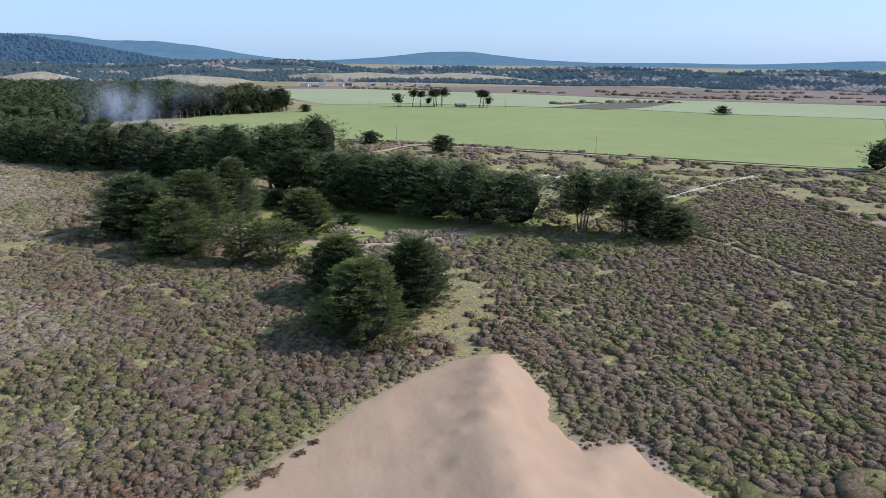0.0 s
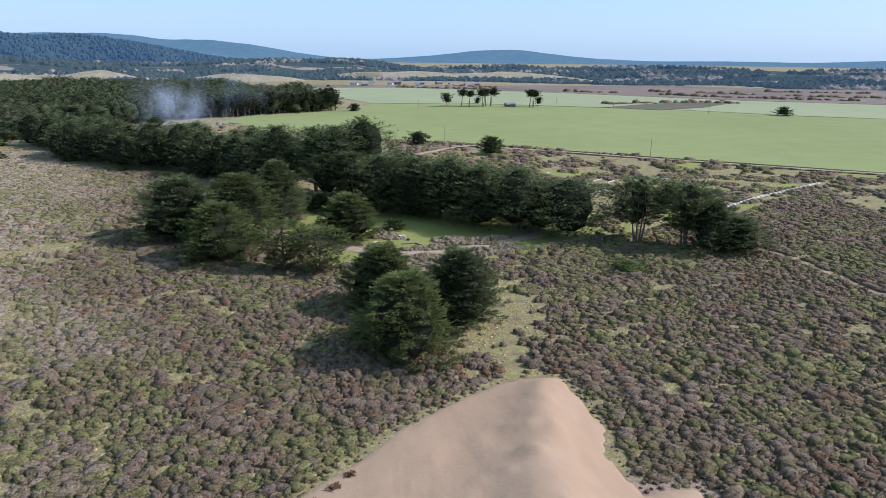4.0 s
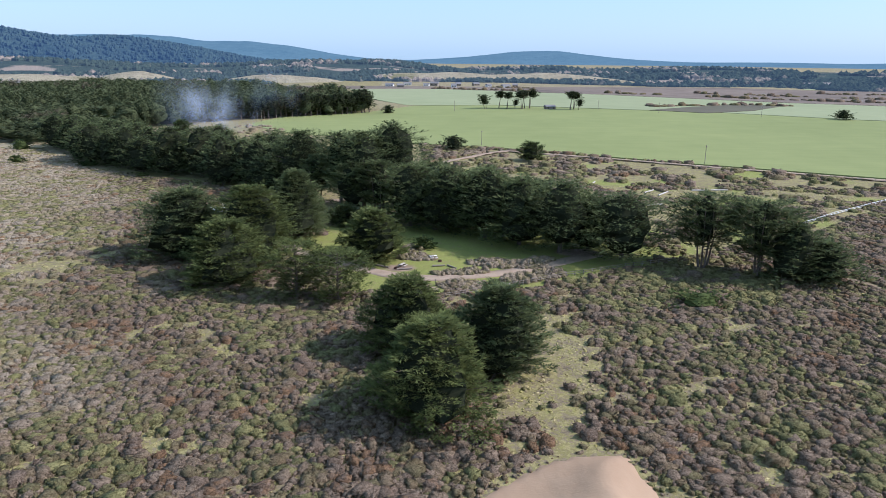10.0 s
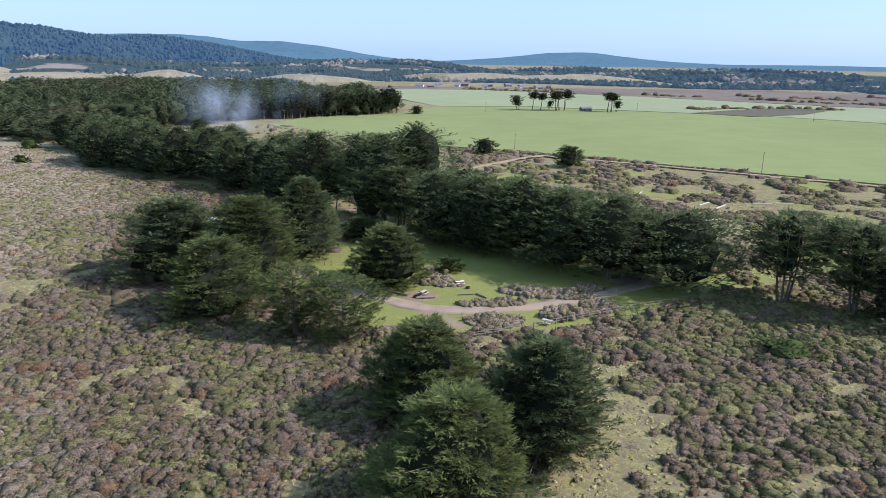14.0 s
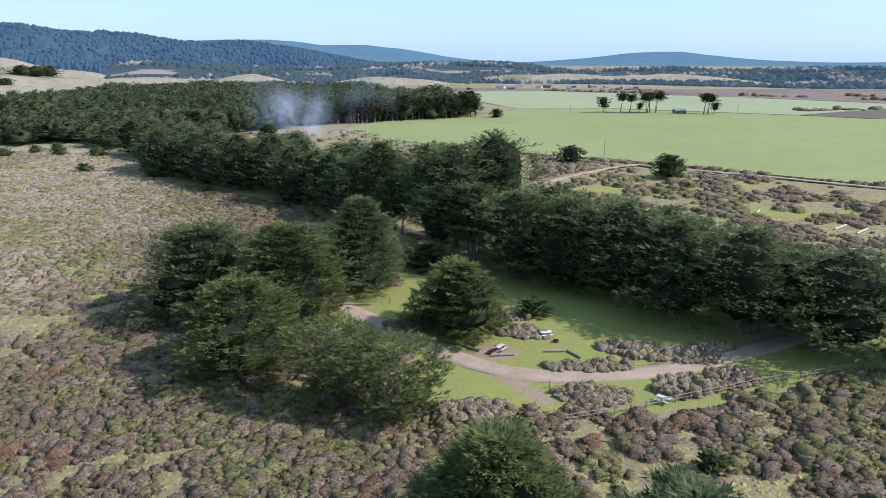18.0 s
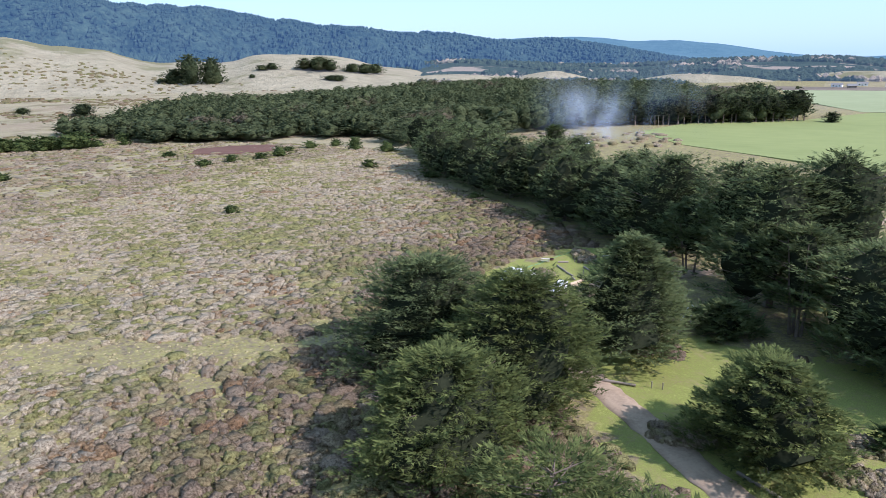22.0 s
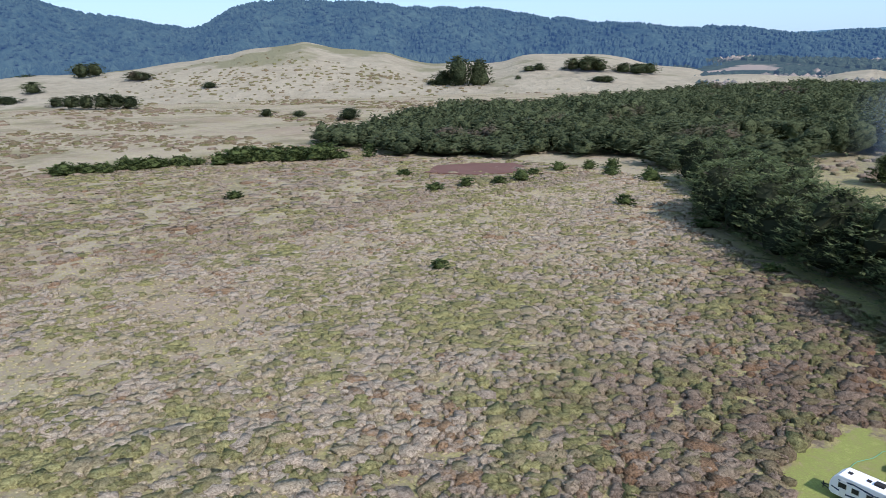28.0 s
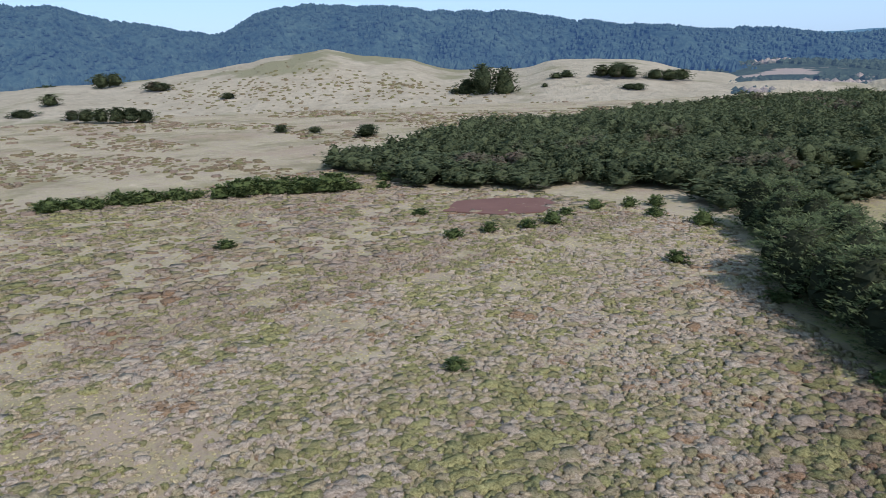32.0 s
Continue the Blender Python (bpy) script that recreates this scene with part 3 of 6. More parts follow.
def mound(x, y, rx, ry, h, turn, seed):
    """A rounded grassy knoll before the woods."""
    u, v = np.meshgrid(np.linspace(-1, 1, 31), np.linspace(-1, 1, 25))
    d = np.hypot(u, v)
    z = h * np.clip(1 - d ** 2, -0.3, 1) * (0.8 + 0.4 * value_noise(u * 8 + seed, v * 8, 3, seed))
    c, s = math.cos(radians(turn)), math.sin(radians(turn))
    ii = np.arange(u.size).reshape(u.shape)
    q = np.stack([ii[:-1, :-1], ii[:-1, 1:], ii[1:, 1:], ii[1:, :-1]], -1).reshape(-1, 4)
    # M_tanhill puts its emitted haze on the knoll as well.
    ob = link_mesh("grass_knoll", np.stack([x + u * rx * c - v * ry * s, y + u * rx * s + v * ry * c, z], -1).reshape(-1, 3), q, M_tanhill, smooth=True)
    tagged(ob, "tan grassy knoll among dark woods", "hill", kind="structure")


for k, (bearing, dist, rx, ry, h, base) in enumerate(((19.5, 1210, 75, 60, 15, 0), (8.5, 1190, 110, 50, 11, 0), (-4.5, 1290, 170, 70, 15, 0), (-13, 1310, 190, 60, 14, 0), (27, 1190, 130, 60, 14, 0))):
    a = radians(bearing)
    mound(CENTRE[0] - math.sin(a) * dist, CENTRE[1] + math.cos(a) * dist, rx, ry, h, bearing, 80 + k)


# ---------------------------------------------------------------- trees
def blades(base, way, length, width, rng):
    """Narrow foliage sprays: one kite each, from base along way, turned by chance about it."""
    n = len(base)
    up = np.tile([0.0, 0, 1], (n, 1)) + rng.normal(0, 0.38, (n, 3))
    side = np.cross(way, up)
    side /= np.linalg.norm(side, axis=1, keepdims=True) + 1e-9
    w = side * (width / 2)[:, None]
    mid = base + way * (length * 0.4)[:, None]
    v = np.stack([mid + w, base, mid - w, base + way * length[:, None]], 1).reshape(-1, 3)
    k = np.arange(n) * 4
    return v, np.stack([k, k + 1, k + 2, k + 3], 1)


def fronds(base, way, length, width, rng):
    """Forked flat sprays of foliage: three fingers each, from base along way."""
    n = len(base)
    up = np.tile([0.0, 0, 1], (n, 1)) + rng.normal(0, 0.34, (n, 3))
    side = np.cross(way, up)
    side /= np.linalg.norm(side, axis=1, keepdims=True) + 1e-9
    w = side * (width / 2)[:, None]
    at = lambda a, b: base + way * (length * a)[:, None] + w * b[:, None]
    j = lambda lo, hi: rng.uniform(lo, hi, n)
    v = np.stack([base, at(j(0.26, 0.36), j(0.28, 0.42)), at(j(0.26, 0.36), -j(0.28, 0.42)), at(j(0.6, 0.8), j(0.8, 1.2)), at(j(0.9, 1.1), j(-0.15, 0.15)), at(j(0.6, 0.8), -j(0.8, 1.2))], 1)
    k = np.arange(n)[:, None] * 6
    return v.reshape(-1, 3), (k[:, :, None] + np.array([[0, 1, 3], [1, 2, 4], [2, 0, 5]])[None]).reshape(-1, 3)


def profile(shape, q):
    """The crown's breadth at a height from 0 to 1."""
    if shape == "cone":
        return 0.12 + 0.95 * (1 - q) ** 0.85 * min(1, 0.55 + q * 3)
    if shape == "peak":
        return (0.2 + 0.86 * (1 - q ** 1.5) ** 0.62) * min(1, 0.8 + q * 1.4)
    if shape == "umbrella":
        return (0.62 + 0.45 * math.sin(q * math.pi)) * (1 if q < 0.75 else math.sqrt(max(0.06, 1 - ((q - 0.75) / 0.26) ** 2)))
    if shape == "flat":
        return (0.55 + 0.5 * q) * (1 if q < 0.7 else math.sqrt(max(0.08, 1 - ((q - 0.7) / 0.31) ** 2)))
    return (0.86 + 0.14 * min(1, q / 0.25)) * math.sqrt(max(0.03, 1 - (max(0, q - 0.18) / 0.83) ** 2.1))


def crown_arrays(seed, h, r, bare=0.15, shape="dome", pads=100, per=80, size=0.6, width=0.5, lean=(0, 0), pad=0.23, lumps=0.22, core=0.6, fork=False, hull_n=(11, 8)):
    """Limb lines and foliage of one tree: flat pads of upswept sprays in tiers round the trunk."""
    rng = np.random.default_rng(seed)
    starts, cs, outs, rads = [], [], [], []
    ph = rng.uniform(0, 6.28, 4)
    for k in range(pads):
        q = ((k + rng.random()) / pads) ** 0.92
        a = k * 2.39996 + rng.uniform(-0.5, 0.5)
        lump = 1 + lumps * math.sin(2 * a + ph[0] + 3 * q) * 0.6 + lumps * math.sin(3 * a + ph[1] - 5 * q) * 0.6
        u = 1.0 if k % 6 else rng.uniform(0.4, 0.75)
        rr = r * profile(shape, q) * lump * u * rng.uniform(0.74, 1.16)
        z = h * (bare + (1 - bare) * q * 0.96) + rng.normal(0, 0.02) * h
        pr = r * pad * rng.uniform(0.75, 1.45) * (0.65 + 0.35 * profile(shape, q))
        rr = max(0, rr - pr * 0.8)
        c = np.array([lean[0] * z / h + math.cos(a) * rr, lean[1] * z / h + math.sin(a) * rr, z])
        cs.append(c)
        outs.append((math.cos(a), math.sin(a), 0))
        rads.append(pr)
        starts.append((np.array([lean[0] * z / h, lean[1] * z / h, min(0.84 * h, max(0.06 * h, z - 0.35 * rr))]), c))
    tilt = np.repeat(rng.uniform(0.08, 0.42, pads), per)
    cs, outs, rads = np.repeat(cs, per, 0), np.repeat(outs, per, 0), np.repeat(rads, per)
    n = len(cs)
    lat = np.stack([-outs[:, 1], outs[:, 0], 0 * outs[:, 0]], -1)
    along, d = rng.uniform(-1, 1, n), rng.normal(0, 0.42, n)
    across = d * (1.15 - 0.55 * np.abs(along + 0.15))
    base = cs + outs * (along * rads * 1.1)[:, None] + lat * (across * rads)[:, None]
    base[:, 2] += rng.normal(0, 0.075, n) * rads + tilt * along * rads - 0.30 * np.abs(across) * rads
    way = outs * 0.8 + lat * (np.sign(across) * rng.uniform(0.1, 0.9, n))[:, None] + rng.normal(0, 0.22, (n, 3))
    way[:, 2] += tilt + 0.05
    way /= np.linalg.norm(way, axis=1, keepdims=True)
    ln = size * rng.uniform(0.55, 1.45, n)
    v, f = (fronds if fork else blades)(base, way, ln, ln * width * rng.uniform(0.7, 1.35, n), rng)
    v[:, 2] = np.maximum(v[:, 2], 0.02 * h)
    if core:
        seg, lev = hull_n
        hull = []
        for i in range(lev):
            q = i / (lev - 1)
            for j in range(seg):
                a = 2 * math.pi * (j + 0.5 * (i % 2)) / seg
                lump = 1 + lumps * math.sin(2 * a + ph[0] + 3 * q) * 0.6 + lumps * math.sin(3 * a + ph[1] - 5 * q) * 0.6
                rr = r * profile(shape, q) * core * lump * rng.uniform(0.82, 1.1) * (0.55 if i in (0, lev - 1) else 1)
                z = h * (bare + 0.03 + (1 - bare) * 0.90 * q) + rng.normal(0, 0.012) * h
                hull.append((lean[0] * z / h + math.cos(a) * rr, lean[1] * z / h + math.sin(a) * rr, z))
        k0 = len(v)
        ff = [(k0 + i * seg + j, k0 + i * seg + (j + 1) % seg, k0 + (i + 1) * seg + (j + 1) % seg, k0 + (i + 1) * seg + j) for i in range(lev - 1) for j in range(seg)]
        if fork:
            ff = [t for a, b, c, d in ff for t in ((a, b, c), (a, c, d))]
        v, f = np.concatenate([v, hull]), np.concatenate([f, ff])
    return v, f, starts


def trunk_bm(seed, h, starts, girth, lean=(0, 0), limb_share=0.5, stems=1):
    rng = random.Random(seed)
    bm = bmesh.new()
    for s in range(stems):
        a = rng.uniform(0, 6.3)
        off = 0 if stems == 1 else 0.9
        p = Vector((math.cos(a) * off, math.sin(a) * off, -0.3))
        top = Vector((lean[0] + math.cos(a) * off * 3.2, lean[1] + math.sin(a) * off * 3.2, h * 0.88))
        n = 5
        for k in range(n):
            q = p.lerp(top, 1 / (n - k)) + Vector((rng.uniform(-0.12, 0.12), rng.uniform(-0.12, 0.12), 0)) * (k < n - 1)
            g0, g1 = girth * (1.25 if k == 0 else 1) * (1 - k / n * 0.8), girth * (1 - (k + 1) / n * 0.8)
            rod(bm, p, q, max(0.05, g0) / math.sqrt(stems), max(0.04, g1) / math.sqrt(stems), 7)
            p = q
    for root, tip in starts[:: max(2, len(starts) // 44)]:
        rod(bm, root, tip, girth * 0.24, 0.03, 4)
    return bm


def tree(name, x, y, h, r, label, seed, shape="dome", bare=0.15, leaf=None, group="", girth=None, stems=1, lean=(0, 0), category="tree", **kw):
    kw["pads"] = int(kw.get("pads", 100) * min(2.0, max(0.8, h * r / (16 * 9.0))))
    top = empty(name, pose(x, y, -0.05, 0, 0, 0), label, category, group)
    v, f, starts = crown_arrays(seed, h, r, bare, shape, lean=lean, **kw)
    part("trunk", trunk_bm(seed, h, starts, girth or 0.022 * h + 0.12, lean, stems=stems), M_bark, top)
    crown = link_mesh("crown", v, f, leaf or M_leaf, top)
    # The hull's second slot paints the dark seen between the sprays.
    crown.data.materials.append(M_crown_shade)
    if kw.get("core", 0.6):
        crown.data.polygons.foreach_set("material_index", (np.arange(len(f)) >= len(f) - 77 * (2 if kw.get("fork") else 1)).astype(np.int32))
    return top


CY = "dark green Monterey cypress with layered foliage "
fine = dict(pads=400, per=58, size=0.80, width=0.72, pad=0.145, core=0.66, lumps=0.3, fork=True)
open_d = dict(pads=200, per=44, size=0.8, width=0.72, pad=0.16, core=0, fork=True)
mid_d = dict(pads=210, per=22, size=1.15, width=0.75, pad=0.17, core=0.56, fork=True, lumps=0.3)
row_open = dict(pads=150, per=44, size=1.15, width=0.75, pad=0.19, core=0.3, fork=True)
belt_d = dict(pads=150, per=15, size=1.35, width=0.8, pad=0.185, core=0.64, fork=True, lumps=0.3)
near_trees = [
    ("cypress_tree", 5.2, 41.5, 14.4, 9.0, "broad cypress tree standing alone in the scrub", 1, "peak", 0.04, M_leaf_near, fine),
    ("cypress_tree", 2.4, 62.5, 13.6, 7.6, "rounded cypress tree behind two others in scrub", 2, "peak", 0.06, M_leaf_near, fine),
    ("cypress_tree", 16.3, 54, 14.8, 7.2, "upright dense cypress tree beside a grassy path", 3, "peak", 0.03, M_leaf, fine),
    ("cypress_tree", -50, 123.5, 17.0, 11.2, "broad dark domed cypress casting a long shadow", 4, "dome", 0.03, M_leaf, fine),
    ("cypress_tree", -33.5, 118, 18.4, 9.8, "olive green cypress tree beside the gravel road", 5, "peak", 0.04, M_leaf_near, fine),
    ("cypress_tree", -36, 102, 14.0, 9.8, "olive spreading cypress with layered limbs at the scrub edge", 6, "peak", 0.05, M_leaf_near, fine),
    ("cypress_tree", -26.3, 143.5, 18.2, 11.5, "tall conical cypress at the edge of the lawn", 7, "cone", 0.05, M_leaf, fine),
    ("cypress_tree", -5.0, 119, 12.6, 7.8, "bushy olive cypress tree on the lawn", 8, "dome", 0.03, M_leaf_near, fine),
    ("cypress_tree", -19.5, 91, 12.2, 6.4, "open crowned cypress with a leaning trunk", 9, "flat", 0.12, M_leaf_near, open_d),
    ("cypress_tree", -11.0, 88.5, 11.0, 7.2, "multi-stemmed cypress with open spreading limbs", 10, "flat", 0.12, M_leaf_near, open_d),
]
for n, x, y, h, r, lab, seed, shp, bare, leaf, kw in near_trees:
    tree(n, x, y, h, r, lab, seed, shp, bare, leaf, "cypress trees round the lawn", **kw)

row_trees = [
    (56, 117, 16.6, 11.5, "umbrella", 0.08, 21), (42, 123, 18.6, 10.5, "umbrella", 0.12, 22), (33, 131, 18.4, 10.2, "dome", 0.05, 23), (25, 139, 19.6, 10.2, "umbrella", 0.12, 24),
    (15, 146, 18.6, 10.2, "dome", 0.06, 25), (5, 153, 18.5, 9.6, "umbrella", 0.08, 26), (73, 109, 17.6, 9.4, "flat", 0.32, 27), (82.5, 101, 17.6, 9.2, "flat", 0.32, 28),
    (88, 97, 13.6, 7.4, "dome", 0.06, 29), (95, 97, 9.6, 7.6, "dome", 0.04, 30), (0, 178, 28, 12.5, "dome", 0.08, 31), (-9, 173, 25.5, 11.0, "umbrella", 0.2, 32),
    (-17, 184, 24.0, 9.5, "umbrella", 0.25, 33), (-31, 198, 23.5, 11.5, "umbrella", 0.08, 34), (-25, 186, 16.0, 6.5, "umbrella", 0.3, 35), (-4, 161, 18.0, 7.0, "umbrella", 0.3, 36),
    (13, 163, 18.0, 8.4, "umbrella", 0.15, 37), (25, 152, 17.0, 8.0, "umbrella", 0.15, 38), (40, 143, 15.0, 8.0, "dome", 0.1, 39), (36, 170, 10.0, 8.0, "dome", 0.04, 40), (-12, 166, 17, 7.5, "umbrella", 0.2, 41), (-14, 156, 5.5, 4.5, "dome", 0.02, 44), (50, 126, 15.0, 9.0, "dome", 0.05, 45), (30, 140, 16.5, 9.0, "dome", 0.05, 46), (20, 148, 17.0, 9.0, "dome", 0.05, 47), (9, 156, 17.0, 9.0, "dome", 0.05, 48),
]
for x, y, h, r, shp, bare, seed in row_trees:
    tree("cypress_tree", x, y, h, r, CY + ("above bare twisted trunks" if bare > 0.15 else "down to the ground"), seed, shp, bare, M_leaf, "row of old cypresses", stems=4 if bare > 0.28 else 1, **(row_open if bare > 0.28 else dict(mid_d, core=0.5) if shp == "umbrella" else mid_d))

# shelter belt: three patterns, copied
patterns = [tree("belt_cypress", -64, 222, 19, 8.5, CY + "in a shelter belt", 61, "dome", 0.04, M_leaf, "shelter belt", **belt_d),
            tree("belt_cypress", -90, 246, 20, 9.0, CY + "in a shelter belt", 62, "dome", 0.05, M_leaf, "shelter belt", **belt_d),
            tree("belt_cypress", -140, 284, 16, 8.0, CY + "in a shelter belt", 63, "dome", 0.04, M_leaf, "shelter belt", **belt_d)]
rng = random.Random(5)
belt = smooth_line(BELT_EDGE, 4.0)
k = 0
walked = 0.0
for a, b in zip(belt, belt[1:]):
    walked += math.dist(a, b)
    if walked < 9.5:
        continue
    walked = 0.0
    d = (Vector(b) - Vector(a)).normalized()
    nrm = Vector((-d.y, d.x)) * -1
    for row, off in enumerate((6.5, 15.5, 25.0)):
        if row == 2 and k % 2:
            continue
        x, y = a[0] + nrm.x * off + rng.uniform(-2, 2) + d.x * row * 4, a[1] + nrm.y * off + rng.uniform(-2, 2) + d.y * row * 4
        far = min(1.0, math.dist((x, y), (-40, 190)) / 190)
        src = patterns[rng.randrange(3)]
        s = (19.5 - 4.5 * far) / 19 * rng.uniform(0.88, 1.1)
        ob = copy_thing(src, pose(x, y, -0.05, 0, 0, rng.uniform(0, 360)))
        ob.scale = (s * rng.uniform(0.95, 1.15),) * 2 + (s,)
    k += 1

# trees by the clearing and along the field
tree("round_pine", -119, 365, 11.5, 6.2, "rounded green pine standing by the smoke", 70, "dome", 0.1, M_leaf_bush, **mid_d)
light = dict(pads=60, per=24, size=1.2, width=0.45, pad=0.25, core=0.5)
row0 = tree("row_pine", -112, 492, 17.5, 6.0, "dark pine with a bare trunk in a field row", 71, "umbrella", 0.35, M_leaf_wood, "row of pines by the field", **light)
for k in range(24):
    q = k / 23
    x, y = -104 + 84 * q + rng.uniform(-1.5, 1.5), 496 + 62 * q + rng.uniform(-2, 2)
    ob = copy_thing(row0, pose(x, y, 0, 0, 0, rng.uniform(0, 360)))
    s = rng.uniform(0.78, 1.1) * (1.1 if k > 20 else 1)
    ob.scale = (s, s, s)
grove = [tree("tall_pine", 84, 605, 13, 6.5, "wind-shaped pine leaning beside others in the field", 72, "flat", 0.35, M_leaf_wood, "grove in the field", lean=(-2.5, 0), stems=2, **light),
         tree("tall_pine", 97, 611, 16, 5.6, "tall wind-shaped pine with a bare trunk", 82, "flat", 0.62, M_leaf_wood, "grove in the field", lean=(1.8, 0.5), **light),
         tree("tall_pine", 126, 610, 18, 6.4, "tall wind-shaped pine with a bare trunk", 83, "umbrella", 0.58, M_leaf_wood, "grove in the field", lean=(2.2, -0.6), stems=2, **light)]
for x, y, s, k in ((104, 607, 0.92, 1), (112, 612, 0.6, 0), (117, 606, 0.88, 2), (121, 611, 1.02, 1), (160, 596, 1.02, 1), (165, 600, 0.85, 2), (168, 596, 0.7, 0)):
    ob = copy_thing(grove[k], pose(x, y, 0.5, 0, 0, rng.uniform(0, 360)))
    ob.scale = (s * rng.uniform(0.8, 1.2), s * rng.uniform(0.8, 1.2), s)
tree("field_tree", 357, 500, 8.0, 7.5, "lone low dark tree in the green field", 73, "dome", 0.15, M_leaf_wood, **light)
tree("field_tree", 249, 199, 13.5, 8.5, "dark tree at the corner of the field", 74, "dome", 0.05, M_leaf, **light)
tree("field_tree", -4, 552, 6.5, 4.5, "small round tree at the field edge", 75, "dome", 0.1, M_leaf_wood, **light)
tree("meadow_tree", 64.5, 282, 9.0, 6.5, "round dark green tree by the farm road", 76, "dome", 0.05, M_leaf_bush, **mid_d)
tree("meadow_tree", 31, 320, 7.5, 6.8, "bushy tree with a dead spike beside the field", 77, "dome", 0.05, M_leaf_wood, **light)
tree("meadow_tree", 46, 193, 7.0, 7.5, "wide dark bushy tree in the meadow", 78, "dome", 0.03, M_leaf, **light)
tree("meadow_tree", 36, 186, 6.0, 4.5, "dark bushy tree in the meadow", 79, "dome", 0.03, M_leaf, **light)


# ---------------------------------------------------------------- bushes that stand out
def bush(x, y, h, r, label, seed, leaf=None, group="", **kw):
    opt = dict(pads=26, per=34, size=0.4, width=0.55, pad=0.33)
    opt.update(kw)
    top = empty("bush", pose(x, y, 0), label, "bush", group)
    v, f, starts = crown_arrays(seed, h, r, 0.03, "dome", **opt)
    part("stem", rod(bmesh.new(), (0, 0, -0.1), (0.05, 0, h * 0.6), 0.09, 0.04, 6), M_bark, top)
    link_mesh("foliage", v, f, leaf or M_leaf_bush, top)
    return top


GB = "dark green evergreen bush in the scrub"
for k, (x, y, h, r) in enumerate([(-275, 193, 2.6, 3.0), (-269, 266, 2.4, 2.8), (-167, 279, 3.0, 3.0), (-154, 189, 2.2, 2.0), (-132, 268, 2.0, 3.5), (-100, 240, 1.6, 2.4), (-347, 302, 4.5, 4.5), (-330, 290, 3.0, 3.0),
                                  (61, 83, 2.6, 5.5), (-234, 254, 2.5, 3.6), (-231, 267, 3.2, 3.0), (-226, 280, 2.6, 3.0), (-224, 290, 4.5, 4.6), (-230, 303, 2.4, 3.0), (-229, 318, 3.8, 3.6), (-222, 330, 3.6, 3.2),
                                  (-216, 338, 4.2, 3.8), (-205, 322, 3.6, 3.8), (-186, 322, 5.0, 5.0), (8, 128, 3.0, 2.8), (26, 80, 2.2, 1.6)]):
    bush(x, y, h, r, GB, 100 + k, size=0.7 if r > 2.6 else 0.5)
h0 = bush(-393, 160, 4.2, 4.6, "dark green bush in a hedge line", 140, group="hedge in the dry grass", size=0.8)
for k in range(38):
    q = k / 37
    line = [(-393, 160), (-383, 185), (-377, 207), (-361, 240), (-345, 263), (-339, 278)]
    i = min(4, int(q * 5))
    u = q * 5 - i
    ob = copy_thing(h0, pose(line[i][0] * (1 - u) + line[i + 1][0] * u + rng.uniform(-4, 4), line[i][1] * (1 - u) + line[i + 1][1] * u + rng.uniform(-2, 2), 0, 0, 0, rng.uniform(0, 360)))
    s = rng.uniform(0.7, 1.35) * (1.5 if 18 < k < 35 else 1)
    ob.scale = (s, s, s * rng.uniform(0.8, 1.1))


# ---------------------------------------------------------------- woods
def woods(name, places, heights, radii, seed, n_var, mat, label, tris, size):
    """Many crowns joined: far woodland, each a dark heart under many small sprays."""
    rng = np.random.default_rng(seed)
    var = []
    for q in range(n_var):
        v, f = crown_arrays(seed + q, 1.0, 0.42, 0.12, "umbrella" if q % 3 else "dome", pads=tris[0], per=tris[1], size=size, width=0.6, pad=0.22, core=0.66, lumps=0.35, hull_n=(8, 6))[:2]
        k = len(f) - 40
        f = np.concatenate([f[:k, [0, 2, 3]], f[k:, [0, 1, 2]], f[k:, [0, 2, 3]]])
        var.append((v, f, (np.arange(len(f)) >= k).astype(np.int32)))
    vs, fs, ms, base = [], [], [], 0
    for (x, y, z), h, r in zip(places, heights, radii):
        v, f, m = var[rng.integers(n_var)]
        a = rng.uniform(0, 6.28)
        c, s = math.cos(a), math.sin(a)
        w = np.stack([(v[:, 0] * c - v[:, 1] * s) * r / 0.42 + x, (v[:, 0] * s + v[:, 1] * c) * r / 0.42 + y, v[:, 2] * h + z], -1)
        vs.append(w)
        fs.append(f + base)
        ms.append(m)
        base += len(w)
    ob = link_mesh(name, np.concatenate(vs), np.concatenate(fs), mat)
    ob.data.polygons.foreach_set("use_smooth", np.concatenate(ms).astype(bool))
    return tagged(ob, label, "woodland", kind="stuff")


rn = np.random.default_rng(8)
cx, cy = np.meshgrid(np.arange(-660, 0, 8.4), np.arange(290, 910, 8.4))
cx, cy = cx + rn.uniform(-4, 4, cx.shape), cy + rn.uniform(-4, 4, cy.shape)
clear = (np.hypot((cx + 115) / 50, (cy - 405) / 48) < 1) | (value_noise(cx, cy, 38, 31) > 0.86) | (np.hypot((cx + 188) / 20, (cy - 434) / 30) < 1)
ok = inside(cx, cy, WOODS) & ~clear
wx, wy = cx[ok], cy[ok]
hh = (9.5 + 8 * value_noise(wx, wy, 55, 32)) * rn.uniform(0.7, 1.25, wx.shape)
front = np.clip((wy - 300 - 0.15 * (wx + 424)) / 120, 0.0, 1)
hh *= 0.62 + 0.38 * front
woods("woodland", np.stack([wx, wy, 0 * wx], -1), hh, 5.2 + 5.2 * rn.random(wx.shape) ** 2, 300, 6, M_leaf_wood, "dense dark cypress and pine woodland", (26, 8), 0.15)
